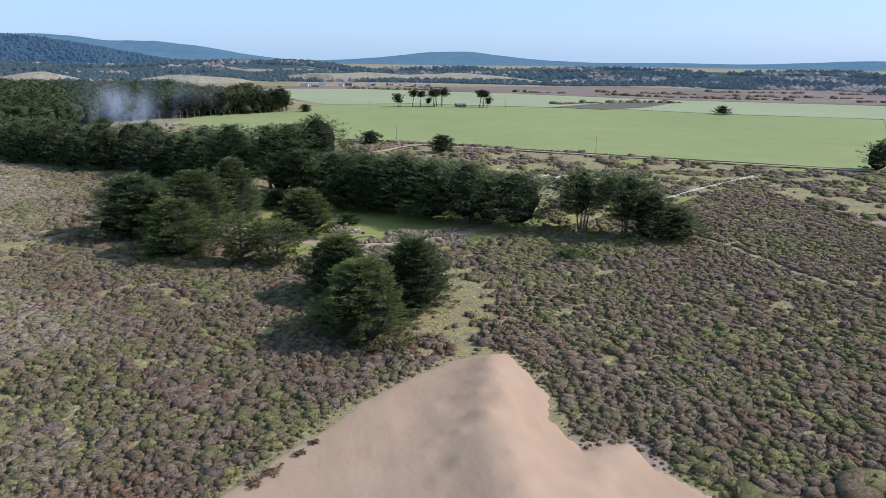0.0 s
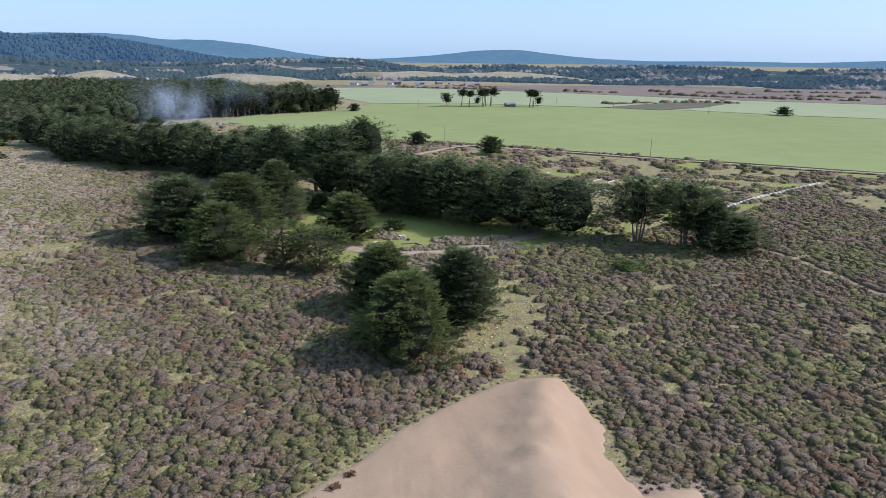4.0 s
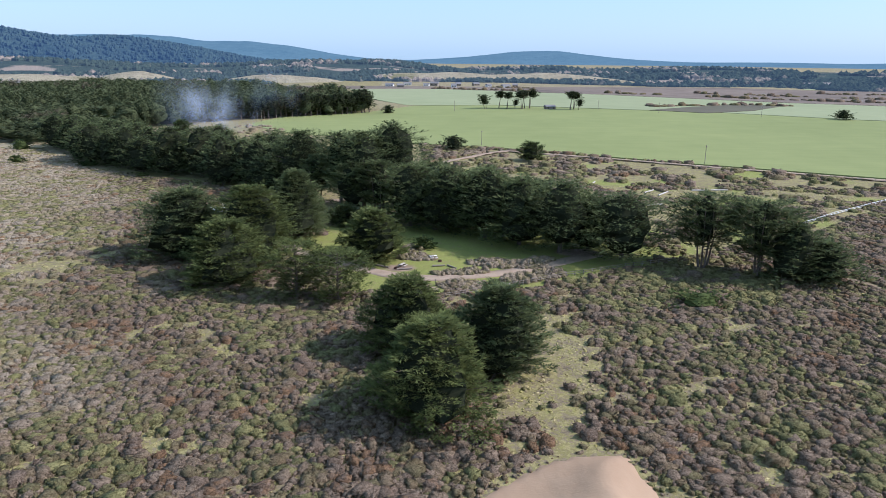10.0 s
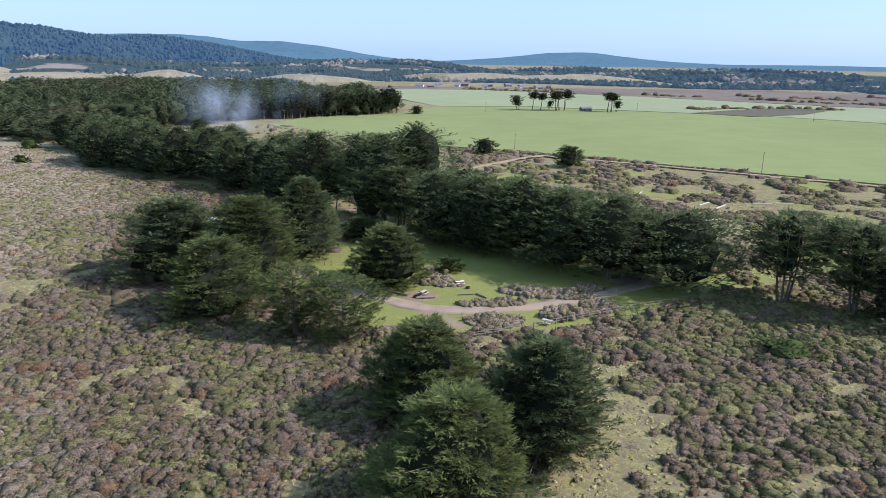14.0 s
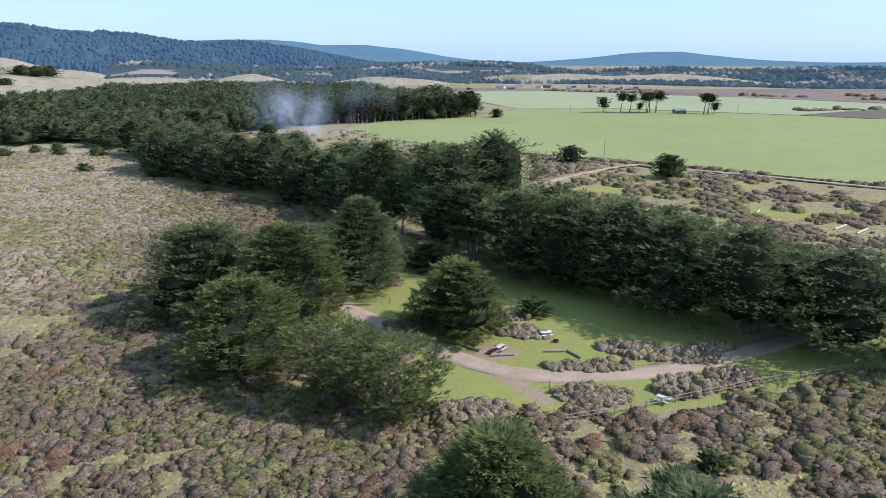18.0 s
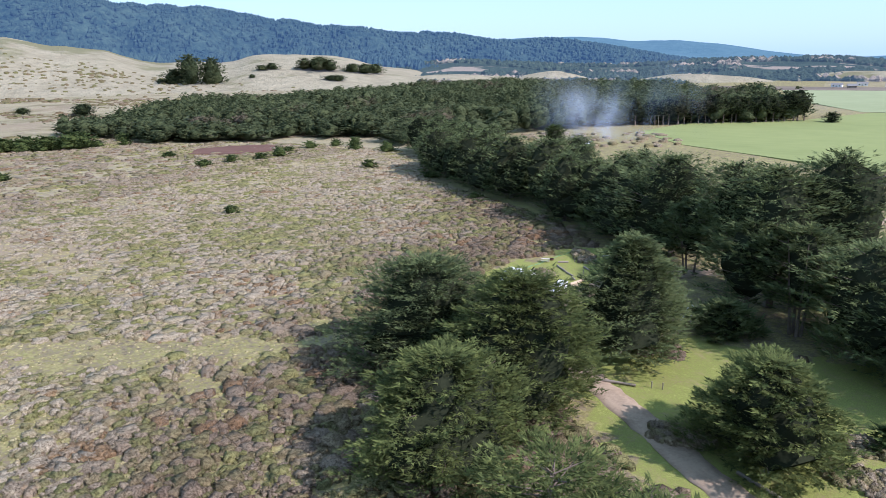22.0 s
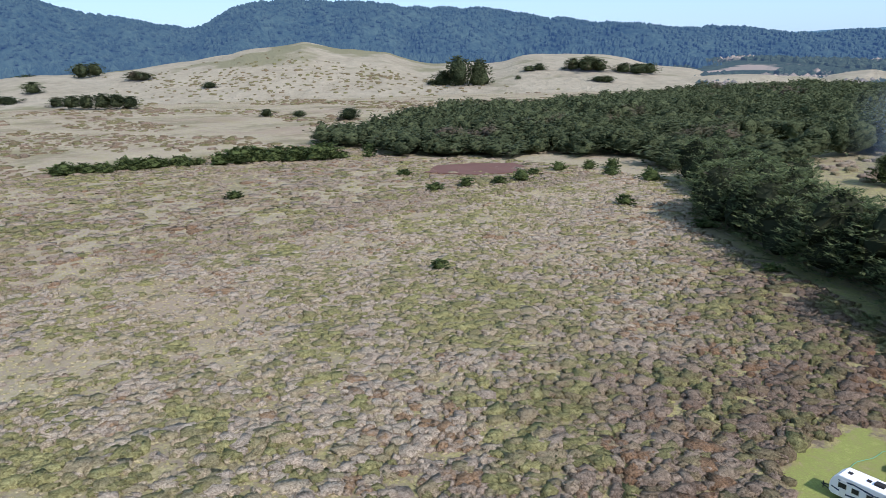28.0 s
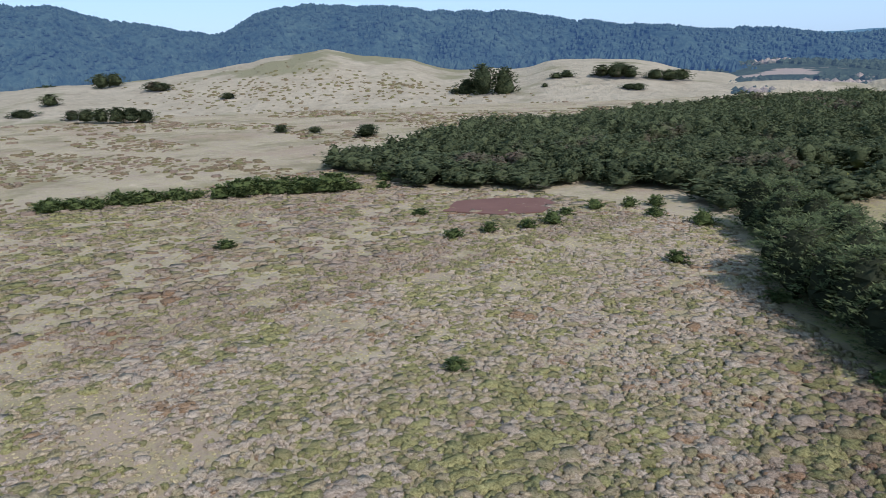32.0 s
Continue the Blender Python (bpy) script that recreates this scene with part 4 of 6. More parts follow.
# scattered trees of the plain and the grass hills
pl = [(-812, 777, 40, 20), (-795, 800, 36, 18), (-838, 770, 24, 17), (-860, 768, 13, 14), (-1009, 295, 11, 11), (-957, 300, 13, 12), (-927, 309, 14, 12), (-908, 321, 15, 12), (-899, 334, 14, 12), (-891, 346, 12, 11), (-1403, 339, 13, 10), (-1064, 254, 10, 9), (-1451, 288, 12, 11), (-1455, 348, 30, 26), (-1490, 681, 24, 26),
      (-2100, 740, 50, 45), (-1077, 254, 12, 16), (-632, 385, 6, 7), (-537, 412, 8, 9), (-548, 420, 7, 8), (-600, 400, 5, 6)]
px = np.array(pl, float)
woods("scattered_trees", np.stack([px[:, 0], px[:, 1], 0 * px[:, 0] - 0.5], -1), px[:, 2] * 1.25, px[:, 3], 320, 4, M_leaf_wood, "dark clumps of trees on the dry plain", (90, 22), 0.08)


def on_ridge(data, n, seed, test):
    """Places on a hill's face."""
    az, hh, x, y, z = data
    r = np.random.default_rng(seed)
    i, j = r.integers(0, 22, n), r.integers(0, x.shape[1] - 1, n)
    u, v = r.random(n), r.random(n)
    get = lambda a: (a[i, j] * (1 - u) + a[i + 1, j] * u) * (1 - v) + (a[i, j + 1] * (1 - u) + a[i + 1, j + 1] * u) * v
    p = np.stack([get(x), get(y), get(z)], -1)
    return p[test(p, az[j], i)]


def far_cones(name, p, h, r, seed, mat, label):
    """Small pointed crowns, joined, for woods kilometres off."""
    rng = np.random.default_rng(seed)
    n = len(p)
    a = np.linspace(0, 2 * np.pi, 6)[:-1]
    hh, rr = h * rng.uniform(0.6, 1.3, n), r * rng.uniform(0.7, 1.3, n)
    ring = np.stack([np.cos(a), np.sin(a)], -1)
    low = np.zeros((n, 5, 3))
    low[:, :, :2] = p[:, None, :2] + ring[None] * rr[:, None, None] * rng.uniform(0.8, 1.2, (n, 5, 1))
    low[:, :, 2] = p[:, 2:3] + hh[:, None] * 0.05 - 2
    mid = low.copy()
    mid[:, :, :2] = p[:, None, :2] + ring[None] * rr[:, None, None] * rng.uniform(0.7, 1.0, (n, 5, 1))
    mid[:, :, 2] = p[:, 2:3] + hh[:, None] * rng.uniform(0.35, 0.55, (n, 1))
    top = p.copy()
    top[:, 2] += hh
    v = np.concatenate([low, mid, top[:, None]], 1).reshape(-1, 3)
    fs = []
    for k in range(5):
        q = (k + 1) % 5
        fs += [[k, q, 5 + q], [k, 5 + q, 5 + k], [5 + k, 5 + q, 10]]
    f = (np.array(fs)[None] + (np.arange(n) * 11)[:, None, None]).reshape(-1, 3)
    return tagged(link_mesh(name, v, f, mat), label, "woodland", kind="stuff")


def hill_z(data, r, front, x, y):
    """The height of a hill's near face at a place."""
    az, hh, hx, hy, hz = data
    dx, dy = np.asarray(x, float) - CENTRE[0], np.asarray(y, float) - CENTRE[1]
    j = np.clip(np.interp(np.degrees(np.arctan2(-dx, dy)), az, np.arange(len(az))), 0, len(az) - 1.001)
    i = np.clip((np.hypot(dx, dy) - r + front) / front * 20, 0, 20)
    a, b = i.astype(int), j.astype(int)
    u, v = i - a, j - b
    return (hz[a, b] * (1 - u) + hz[a + 1, b] * u) * (1 - v) + (hz[a, b + 1] * (1 - u) + hz[a + 1, b + 1] * u) * v


tan_z = lambda x, y: np.maximum(0, hill_z(tan_hill, 1500, 560, x, y))
hill = [(-739, 971, 22, 26), (-760, 964, 20, 22), (-726, 986, 20, 22), (-748, 990, 22, 24), (-692, 1035, 18, 22), (-697, 1071, 18, 24), (-702, 1014, 16, 20), (-802, 912, 10, 15), (-796, 928, 12, 16),
        (-674, 920, 9, 16), (-663, 923, 11, 14), (-775, 860, 7, 8), (-1332, 408, 26, 22), (-1340, 430, 24, 22), (-1181, 446, 16, 22), (-1165, 452, 14, 18), (-1017, 493, 10, 14), (-1138, 296, 18, 18)]
hp = np.array(hill, float)
woods("hill_trees", np.stack([hp[:, 0], hp[:, 1], tan_z(hp[:, 0], hp[:, 1]) - 2], -1), hp[:, 2], hp[:, 3] * 0.7, 330, 4, M_leaf_wood, "dark clumps of trees on the dry grass hills", (90, 22), 0.08)
# Far woods share the hill materials, painted haze included.
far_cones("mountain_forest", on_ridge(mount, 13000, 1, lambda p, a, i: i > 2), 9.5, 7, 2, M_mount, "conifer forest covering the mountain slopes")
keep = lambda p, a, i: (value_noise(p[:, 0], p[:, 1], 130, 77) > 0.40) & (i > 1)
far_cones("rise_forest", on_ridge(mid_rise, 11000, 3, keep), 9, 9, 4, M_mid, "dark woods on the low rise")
# trees at the mountain's foot and the band beyond the marsh
r = np.random.default_rng(12)
az = np.radians(r.uniform(24, 100, 2600))
rad = 1690 + r.normal(0, 70, 2600) + 120 * value_noise(np.degrees(az) * 10, 0 * az, 40, 3)
p = np.stack([CENTRE[0] - np.sin(az) * rad, CENTRE[1] + np.cos(az) * rad, 0 * az + 6], -1)
p[:, 2] = np.interp(np.degrees(az), [s[0] for s in SKY_TAN], [s[1] for s in SKY_TAN]) * 0.85 - 3
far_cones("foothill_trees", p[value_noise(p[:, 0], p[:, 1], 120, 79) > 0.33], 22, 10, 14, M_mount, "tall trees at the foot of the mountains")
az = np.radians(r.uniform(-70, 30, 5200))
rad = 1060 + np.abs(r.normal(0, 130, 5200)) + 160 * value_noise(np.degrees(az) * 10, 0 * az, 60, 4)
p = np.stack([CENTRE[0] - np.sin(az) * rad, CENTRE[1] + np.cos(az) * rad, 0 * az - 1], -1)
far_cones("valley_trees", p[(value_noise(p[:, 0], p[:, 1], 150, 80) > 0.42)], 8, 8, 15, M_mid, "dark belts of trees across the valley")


# ---------------------------------------------------------------- scrub
def dome_variants(rings, segs, count, seed):
    """Lumpy mounds of unit radius: vertex arrays and one triangle list."""
    rng = np.random.default_rng(seed)
    res = []
    for _ in range(count):
        v = []
        lump = rng.uniform(0, 6.28, 3)
        for i in range(rings):
            el = (i / rings) * math.pi / 2
            for j in range(segs):
                a = (j + 0.5 * (i % 2)) / segs * 2 * math.pi
                k = 1 + 0.13 * math.sin(2 * a + lump[0]) * math.cos(el) + 0.12 * math.sin(3 * a + lump[1] + 3 * el) + rng.normal(0, 0.11)
                v.append((math.cos(a) * math.cos(el) ** 0.8 * k, math.sin(a) * math.cos(el) ** 0.8 * k, -0.7 if i == 0 else math.sin(el) * k * 0.95))
        v.append((rng.normal(0, 0.1), rng.normal(0, 0.1), rng.uniform(0.9, 1.05)))
        res.append(np.array(v))
    f = []
    for i in range(rings - 1):
        for j in range(segs):
            a, b, c, d = i * segs + j, i * segs + (j + 1) % segs, (i + 1) * segs + j, (i + 1) * segs + (j + 1) % segs
            f += [(a, b, d), (a, d, c)]
    f += [((rings - 1) * segs + j, (rings - 1) * segs + (j + 1) % segs, rings * segs) for j in range(segs)]
    return res, np.array(f)


def mounds(name, x, y, r, h, rings, segs, seed, label, mat, twigs=16, hummock=1.0, pale=0.4, tones=(0.1, 0.75)):
    """Bushes joined into one mesh: a lumpy body each, with twig ends standing out of it."""
    rng = np.random.default_rng(seed)
    var, f = dome_variants(rings, segs, 9, seed)
    full = []
    for v in var:
        a, e = rng.uniform(0, 6.28, twigs), np.arcsin(rng.uniform(0.12, 1, twigs))
        d = np.stack([np.cos(a) * np.cos(e), np.sin(a) * np.cos(e), np.sin(e)], -1)
        s = np.cross(d, rng.normal(0, 1, (twigs, 3)))
        s /= np.linalg.norm(s, axis=1, keepdims=True)
        wd = rng.uniform(0.07, 0.16, (twigs, 1))
        tip = d * rng.uniform(0.98, 1.25, (twigs, 1)) + rng.normal(0, 0.12, (twigs, 3))
        full.append(np.concatenate([v, np.stack([d * 0.8 + s * wd, d * 0.8 - s * wd, tip], 1).reshape(-1, 3)]))
    k0 = len(var[0])
    f = np.concatenate([f, k0 + np.arange(twigs * 3).reshape(-1, 3)]) if twigs else f
    var = np.array(full)
    pick = rng.integers(len(var), size=len(x))
    a = rng.uniform(0, 6.28, len(x))
    v = var[pick]
    c, s = np.cos(a)[:, None], np.sin(a)[:, None]
    st = rng.uniform(0.75, 1.3, len(x))[:, None]
    px, py = v[:, :, 0] * st, v[:, :, 1] / st
    hum = value_noise(x, y, 4.5, 71) * 0.6 + value_noise(x, y, 2.0, 72) * 0.4
    z0 = (ground_height(x, y) + hummock * (np.clip(hum - 0.35, 0, 1) * 1.3) * np.clip(r, 0, 1.2))[:, None]
    w = np.stack([(px * c - py * s) * r[:, None] + x[:, None], (px * s + py * c) * r[:, None] + y[:, None], v[:, :, 2] * h[:, None] + z0], -1)
    k = v.shape[1]
    tone = np.repeat(np.stack([rng.uniform(*tones, len(x)), np.full(len(x), pale), 0 * x, 0 * x + 1], -1), k, 0).astype(np.float32)
    ff = (f[None] + (np.arange(len(x)) * k)[:, None, None]).reshape(-1, 3)
    ob = link_mesh(name, w.reshape(-1, 3), ff, mat, smooth=True)
    ca = ob.data.color_attributes.new("bush", "FLOAT_COLOR", "POINT")
    ca.data.foreach_set("color", tone.ravel())
    return tagged(ob, label, "scrub", kind="stuff")


def cells(x, y, size, seed):
    """Distance to the nearest of scattered bush centres, and that bush's own number."""
    tab = np.random.default_rng(seed).random((3, 512, 512))
    i, j = np.floor(x / size).astype(int), np.floor(y / size).astype(int)
    best, own = np.full(x.shape, 9.0), np.zeros(x.shape)
    for di in (-1, 0, 1):
        for dj in (-1, 0, 1):
            p, q = (i + di) % 512, (j + dj) % 512
            d = np.hypot(x / size - (i + di + tab[0, p, q]), y / size - (j + dj + tab[1, p, q]))
            own = np.where(d < best, tab[2, p, q], own)
            best = np.minimum(best, d)
    return best, own


def free_ground(x, y):
    """Where scrub may grow."""
    bad = on_lawn(x, y, 4.0) | inside(x, y, LAWN_B) | inside(x, y, FIELD) | inside(x, y, WOODS)
    near_dune = inside(x, y, DUNE) | (off_line(x, y, DUNE) < 0.3)
    bad |= near_dune | (off_line(x, y, ROAD) < 4) | (off_line(x, y, FAR_ROAD) < 5) | (off_line(x, y, FAR_ROAD_2) < 4) | (off_line(x, y, SPUR) < 3)
    bad |= (off_line(x, y, TRACK_R) < 1.3) | (off_line(x, y, TRACK_M) < 1.2)
    return ~bad


MEADOW = [(20, 150), (74, 118), (120, 140), (185, 188), (262, 186), (96, 292), (60, 310), (0, 260), (-20, 190)]


def brush_cover(x, y):
    """How thick the brush stands at a place: above 0 it grows."""
    gap = value_noise(x, y, 9, 402) * 0.26 + value_noise(x, y, 3.6, 403) * 0.30 + value_noise(x, y, 1.5, 404) * 0.44
    thick = 0.675 - 0.30 * np.exp(-((x - 22 - 12 * (value_noise(x, y, 11, 409) - 0.5)) / 7.5) ** 2) * (y > 28) * (y < 90) - 0.10 * np.exp(-(np.hypot((x - 44) / 20, (y - 68) / 26)) ** 2)
    thick -= 0.26 * np.clip(1.6 - off_line(x, y, TRACK_L) / 4.2, 0, 1) + 0.05 * np.clip((-x - 55) / 20, 0, 1) * (y < 140) + 0.035 * np.clip((-x - 45) / 40, 0, 1)
    thick -= 0.115 * np.clip((-x - 105 + 0.15 * (y - 150)) / 110, 0, 1)
    dry = np.clip((-x - 85 + 0.15 * (y - 150)) / 70, 0, 1)
    gap = gap * (1 - dry) + dry * (value_noise(x, y, 17, 405) * 0.34 + value_noise(x, y, 6, 403) * 0.36 + value_noise(x, y, 2.2, 404) * 0.30)
    open_land = inside(x, y, MEADOW) | (x > 165)
    gap = np.where(open_land, value_noise(x, y, 10, 402) * 0.45 + value_noise(x, y, 4.5, 403) * 0.40 + value_noise(x, y, 1.5, 404) * 0.15, gap)
    thick += 0.06 * np.exp(-((x + 125) / 45) ** 2 - ((y - 185) / 50) ** 2)
    thick = np.where(inside(x, y, MEADOW) | (x > 165), 0.465, thick)
    bx = np.array(BELT_EDGE)
    under = (off_line(x, y, BELT_EDGE) < 22) & (y > np.interp(x, bx[::-1, 0], bx[::-1, 1]) - 2)
    ok = free_ground(x, y) & ~((x > -40) & (y > 150) & (x < 15)) & ~under
    return np.where(ok, thick - gap, -1.0)


def brush(name, x0, x1, y0, y1, step, tall, seed, label, where, rings=2, segs=7, twigs=8, tufts=0.0):
    """Crowded rounded bushes over a stretch of land, with twig ends standing out of them and grass tufts in the gaps."""
    rng = np.random.default_rng(seed)
    X, Y = np.meshgrid(np.arange(x0, x1, step), np.arange(y0, y1, step * 0.87))
    X = X + step * 0.5 * (np.arange(len(X))[:, None] % 2)
    x, y = (X + rng.uniform(-0.38, 0.38, X.shape) * step).ravel(), (Y + rng.uniform(-0.38, 0.38, X.shape) * step).ravel()
    ok = where(x, y) & (x < x1) & (y < y1)
    x, y = x[ok], y[ok]
    cov = brush_cover(x, y)
    grass = (cov <= 0) & (cov > -0.9) & (rng.random(len(x)) < tufts)
    stray = (cov <= 0) & (x < -112) & (rng.random(len(x)) < 1.9 * (value_noise(x, y, 3.4, 514) - 0.42)) & (cov > -0.9) & free_ground(x, y)
    grass = grass & ~stray
    keep = (cov > 0) | grass | stray
    x, y, cov, grass, stray = x[keep], y[keep], cov[keep], grass[keep], stray[keep]
    n = len(x)
    flat = np.clip((-x - 44 - 0.25 * (y - 60) + 30 * (value_noise(x, y, 16, 506) - 0.5)) / 38, 0, 1)
    flat = np.where(x > 15, np.where(y > 150, 0.12, 0.0), flat)
    flat = flat * (1 - 0.2 * np.exp(-((x + 122) / 45) ** 2 - ((y - 180) / 45) ** 2))
    flat = flat * np.where(x < -205, 0.55, 1.0)
    d1, own = cells(x + 2 * (value_noise(x, y, 2.5, 501) - 0.5), y + 2 * (value_noise(x, y, 2.5, 502) - 0.5), 4.2, 503)
    own = 0.42 * own + 0.5 * rng.random(n) + 0.30 * value_noise(x, y, 24, 511) + 0.35 * value_noise(x, y, 9, 512)
    own = np.argsort(np.argsort(own)) / max(1, n - 1)
    near_edge = np.clip(off_line(x, y, DUNE + DUNE[:1]) / 3.0, 0.35, 1) * np.clip(0.55 + cov / 0.10, 0.55, 1)
    r = step * (0.52 + 0.95 * rng.random(n) ** 2.4) * (0.75 + 0.5 * value_noise(x, y, 7.0, 505)) * near_edge
    near_edge = np.where(stray, 0.85, near_edge)
    r = np.where(stray, step * rng.uniform(0.5, 0.85, n), r)
    h = tall * (0.45 + 0.75 * value_noise(x, y, 5.0, 508)) * (1 - 0.40 * flat) * near_edge * rng.uniform(0.65, 1.2, n) * np.clip(1.15 - 0.35 * d1, 0.6, 1.15)
    h = np.minimum(h, r * 0.82)
    r, h = np.where(grass, r * 0.62, r), np.where(grass, 0.05 + 0.09 * rng.random(n), h)
    var, f = dome_variants(rings, segs, 14, seed)
    full = []
    for v in var:
        a, e = rng.uniform(0, 6.28, twigs), np.arcsin(rng.uniform(0.15, 1, twigs))
        d = np.stack([np.cos(a) * np.cos(e) ** 0.8, np.sin(a) * np.cos(e) ** 0.8, np.sin(e)], -1)
        s = np.cross(d, rng.normal(0, 1, (twigs, 3)))
        s /= np.linalg.norm(s, axis=1, keepdims=True)
        wd = rng.uniform(0.06, 0.15, (twigs, 1))
        tip = d * rng.uniform(1.02, 1.2, (twigs, 1)) + rng.normal(0, 0.18, (twigs, 3)) + (0, 0, 0.05)
        full.append(np.concatenate([v, np.stack([d * 0.93 + s * wd, d * 0.93 - s * wd, tip], 1).reshape(-1, 3)]))
    k0 = len(var[0])
    f = np.concatenate([f, k0 + np.arange(twigs * 3).reshape(-1, 3)]) if twigs else f
    v = np.array(full)[rng.integers(len(full), size=n)]
    a, st = rng.uniform(0, 6.28, n), rng.uniform(0.8, 1.25, n)[:, None]
    c, s = np.cos(a)[:, None], np.sin(a)[:, None]
    px, py = v[:, :, 0] * st, v[:, :, 1] / st
    w = np.stack([(px * c - py * s) * r[:, None] + x[:, None], (px * s + py * c) * r[:, None] + y[:, None], v[:, :, 2] * h[:, None] + ground_height(x, y)[:, None]], -1)
    k = v.shape[1]
    ff = (f[None] + (np.arange(n) * k)[:, None, None]).reshape(-1, 3)
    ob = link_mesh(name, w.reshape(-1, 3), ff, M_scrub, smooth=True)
    ca = ob.data.color_attributes.new("bush", "FLOAT_COLOR", "POINT")
    ca.data.foreach_set("color", np.repeat(np.stack([own, flat, grass.astype(float), 0 * x + 1], -1), k, 0).astype(np.float32).ravel())
    return tagged(ob, label, "scrub", kind="stuff")


wedge = lambda x, y: np.abs(x - 20) < 0.85 * (y + 78) + 30
left_of = lambda x, y: y > 60 + 0.12 * (x + 112)
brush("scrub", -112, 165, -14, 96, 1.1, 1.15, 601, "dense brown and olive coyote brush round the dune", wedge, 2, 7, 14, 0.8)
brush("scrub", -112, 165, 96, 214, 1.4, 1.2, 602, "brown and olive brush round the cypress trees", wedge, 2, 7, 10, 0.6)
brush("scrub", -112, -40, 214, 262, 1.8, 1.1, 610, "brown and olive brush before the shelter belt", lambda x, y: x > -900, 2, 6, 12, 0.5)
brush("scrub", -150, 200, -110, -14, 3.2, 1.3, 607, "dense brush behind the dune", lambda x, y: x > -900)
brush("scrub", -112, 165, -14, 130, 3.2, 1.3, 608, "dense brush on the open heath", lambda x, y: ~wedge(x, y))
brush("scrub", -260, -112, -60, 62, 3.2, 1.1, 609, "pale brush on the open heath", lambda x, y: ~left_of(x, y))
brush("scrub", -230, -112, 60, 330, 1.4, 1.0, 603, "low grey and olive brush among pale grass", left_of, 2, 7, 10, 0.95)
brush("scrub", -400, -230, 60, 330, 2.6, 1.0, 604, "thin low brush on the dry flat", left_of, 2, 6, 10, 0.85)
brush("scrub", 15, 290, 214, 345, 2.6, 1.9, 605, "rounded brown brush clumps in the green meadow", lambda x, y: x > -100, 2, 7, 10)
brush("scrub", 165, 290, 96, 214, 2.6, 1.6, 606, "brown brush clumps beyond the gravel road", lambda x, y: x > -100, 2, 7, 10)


def scatter(x0, x1, y0, y1, step, seed):
    r = np.random.default_rng(seed)
    x, y = np.meshgrid(np.arange(x0, x1, step), np.arange(y0, y1, step))
    return (x + r.uniform(-0.6, 0.6, x.shape) * step).ravel(), (y + r.uniform(-0.6, 0.6, y.shape) * step).ravel(), r


# sparse tufts on the far dry plain
for x0, x1, step, r_lo, r_hi, seed in ((-640, -390, 6.0, 1.1, 3.4, 431), (-1300, -640, 10, 1.8, 5.0, 436)):
    x, y, r = scatter(x0, x1, 60, 820, step, seed)
    ok = free_ground(x, y) & (value_noise(x * 0.5, y, 45, 432) + 0.6 * value_noise(x * 0.5, y, 13, 433) < 0.78)
    x, y = x[ok], y[ok]
    r0 = r.uniform(r_lo, r_hi, len(x)) * (0.6 + 0.8 * r.random(len(x)) ** 2)
    mounds("scrub", x, y, r0, r0 * 0.34, 2, 7, seed + 4, "scattered dark tufts on the dry plain", M_scrub, 4, 0.0, 0.0, (0.3, 0.85))
# dark brush bands on the grass hills
rs = np.random.default_rng(61)
bz = np.array([(-932, 654), (-893, 704), (-981, 556), (-860, 760), (-1030, 520), (-1010, 640), (-1080, 450)], float)
bp = bz[rs.integers(0, 7, 620)] + np.stack([rs.normal(0, 75, 620), rs.normal(0, 38, 620)], -1)
hr = rs.uniform(1.2, 4.2, 620)
ob = mounds("scrub", bp[:, 0], bp[:, 1], hr, hr * 0.5, 2, 7, 341, "low dark thickets at the foot of the grass hill", M_scrub, 4, 0.0, 0.0, (0.5, 0.85))
hv = np.empty(len(ob.data.vertices) * 3, np.float32)
ob.data.vertices.foreach_get("co", hv)
hv = hv.reshape(620, -1, 3)
hv[:, :, 2] += tan_z(bp[:, 0], bp[:, 1])[:, None]
ob.data.vertices.foreach_set("co", hv.ravel())
# bushes of the smoky clearing behind the shelter belt
rr = np.random.default_rng(441)
a, d = rr.uniform(0, 6.28, 90), np.sqrt(rr.random(90))
x, y = -112 + np.cos(a) * d * 44, 408 + np.sin(a) * d * 42
r0 = rr.uniform(0.9, 3.2, 90)
mounds("scrub", x, y, r0, r0 * 0.45, 3, 8, 442, "grey brush mounds in the smoky clearing", M_scrub, 8)
# hedge lines across the marsh
rr = np.random.default_rng(451)
for k, line in enumerate(([(60, 990), (300, 872), (470, 742), (700, 640)], [(150, 1040), (420, 880), (640, 740), (900, 660)], [(520, 900), (700, 850), (900, 760)], [(250, 640), (330, 660), (400, 656)])):
    ln = np.array(smooth_line(line, 5.0))
    ln = ln[value_noise(ln[:, 0], ln[:, 1], 60, 452 + k) > 0.42]
    x, y = ln[:, 0] + rr.normal(0, 4, len(ln)), ln[:, 1] + rr.normal(0, 4, len(ln))
    r0 = rr.uniform(2.5, 5.5, len(ln))
    mounds("hedge_row", x, y, r0, r0 * rr.uniform(0.4, 0.9, len(ln)), 3, 7, 455 + k, "dark brown hedge row across the valley floor", M_scrub, 6, 0, 0.0)


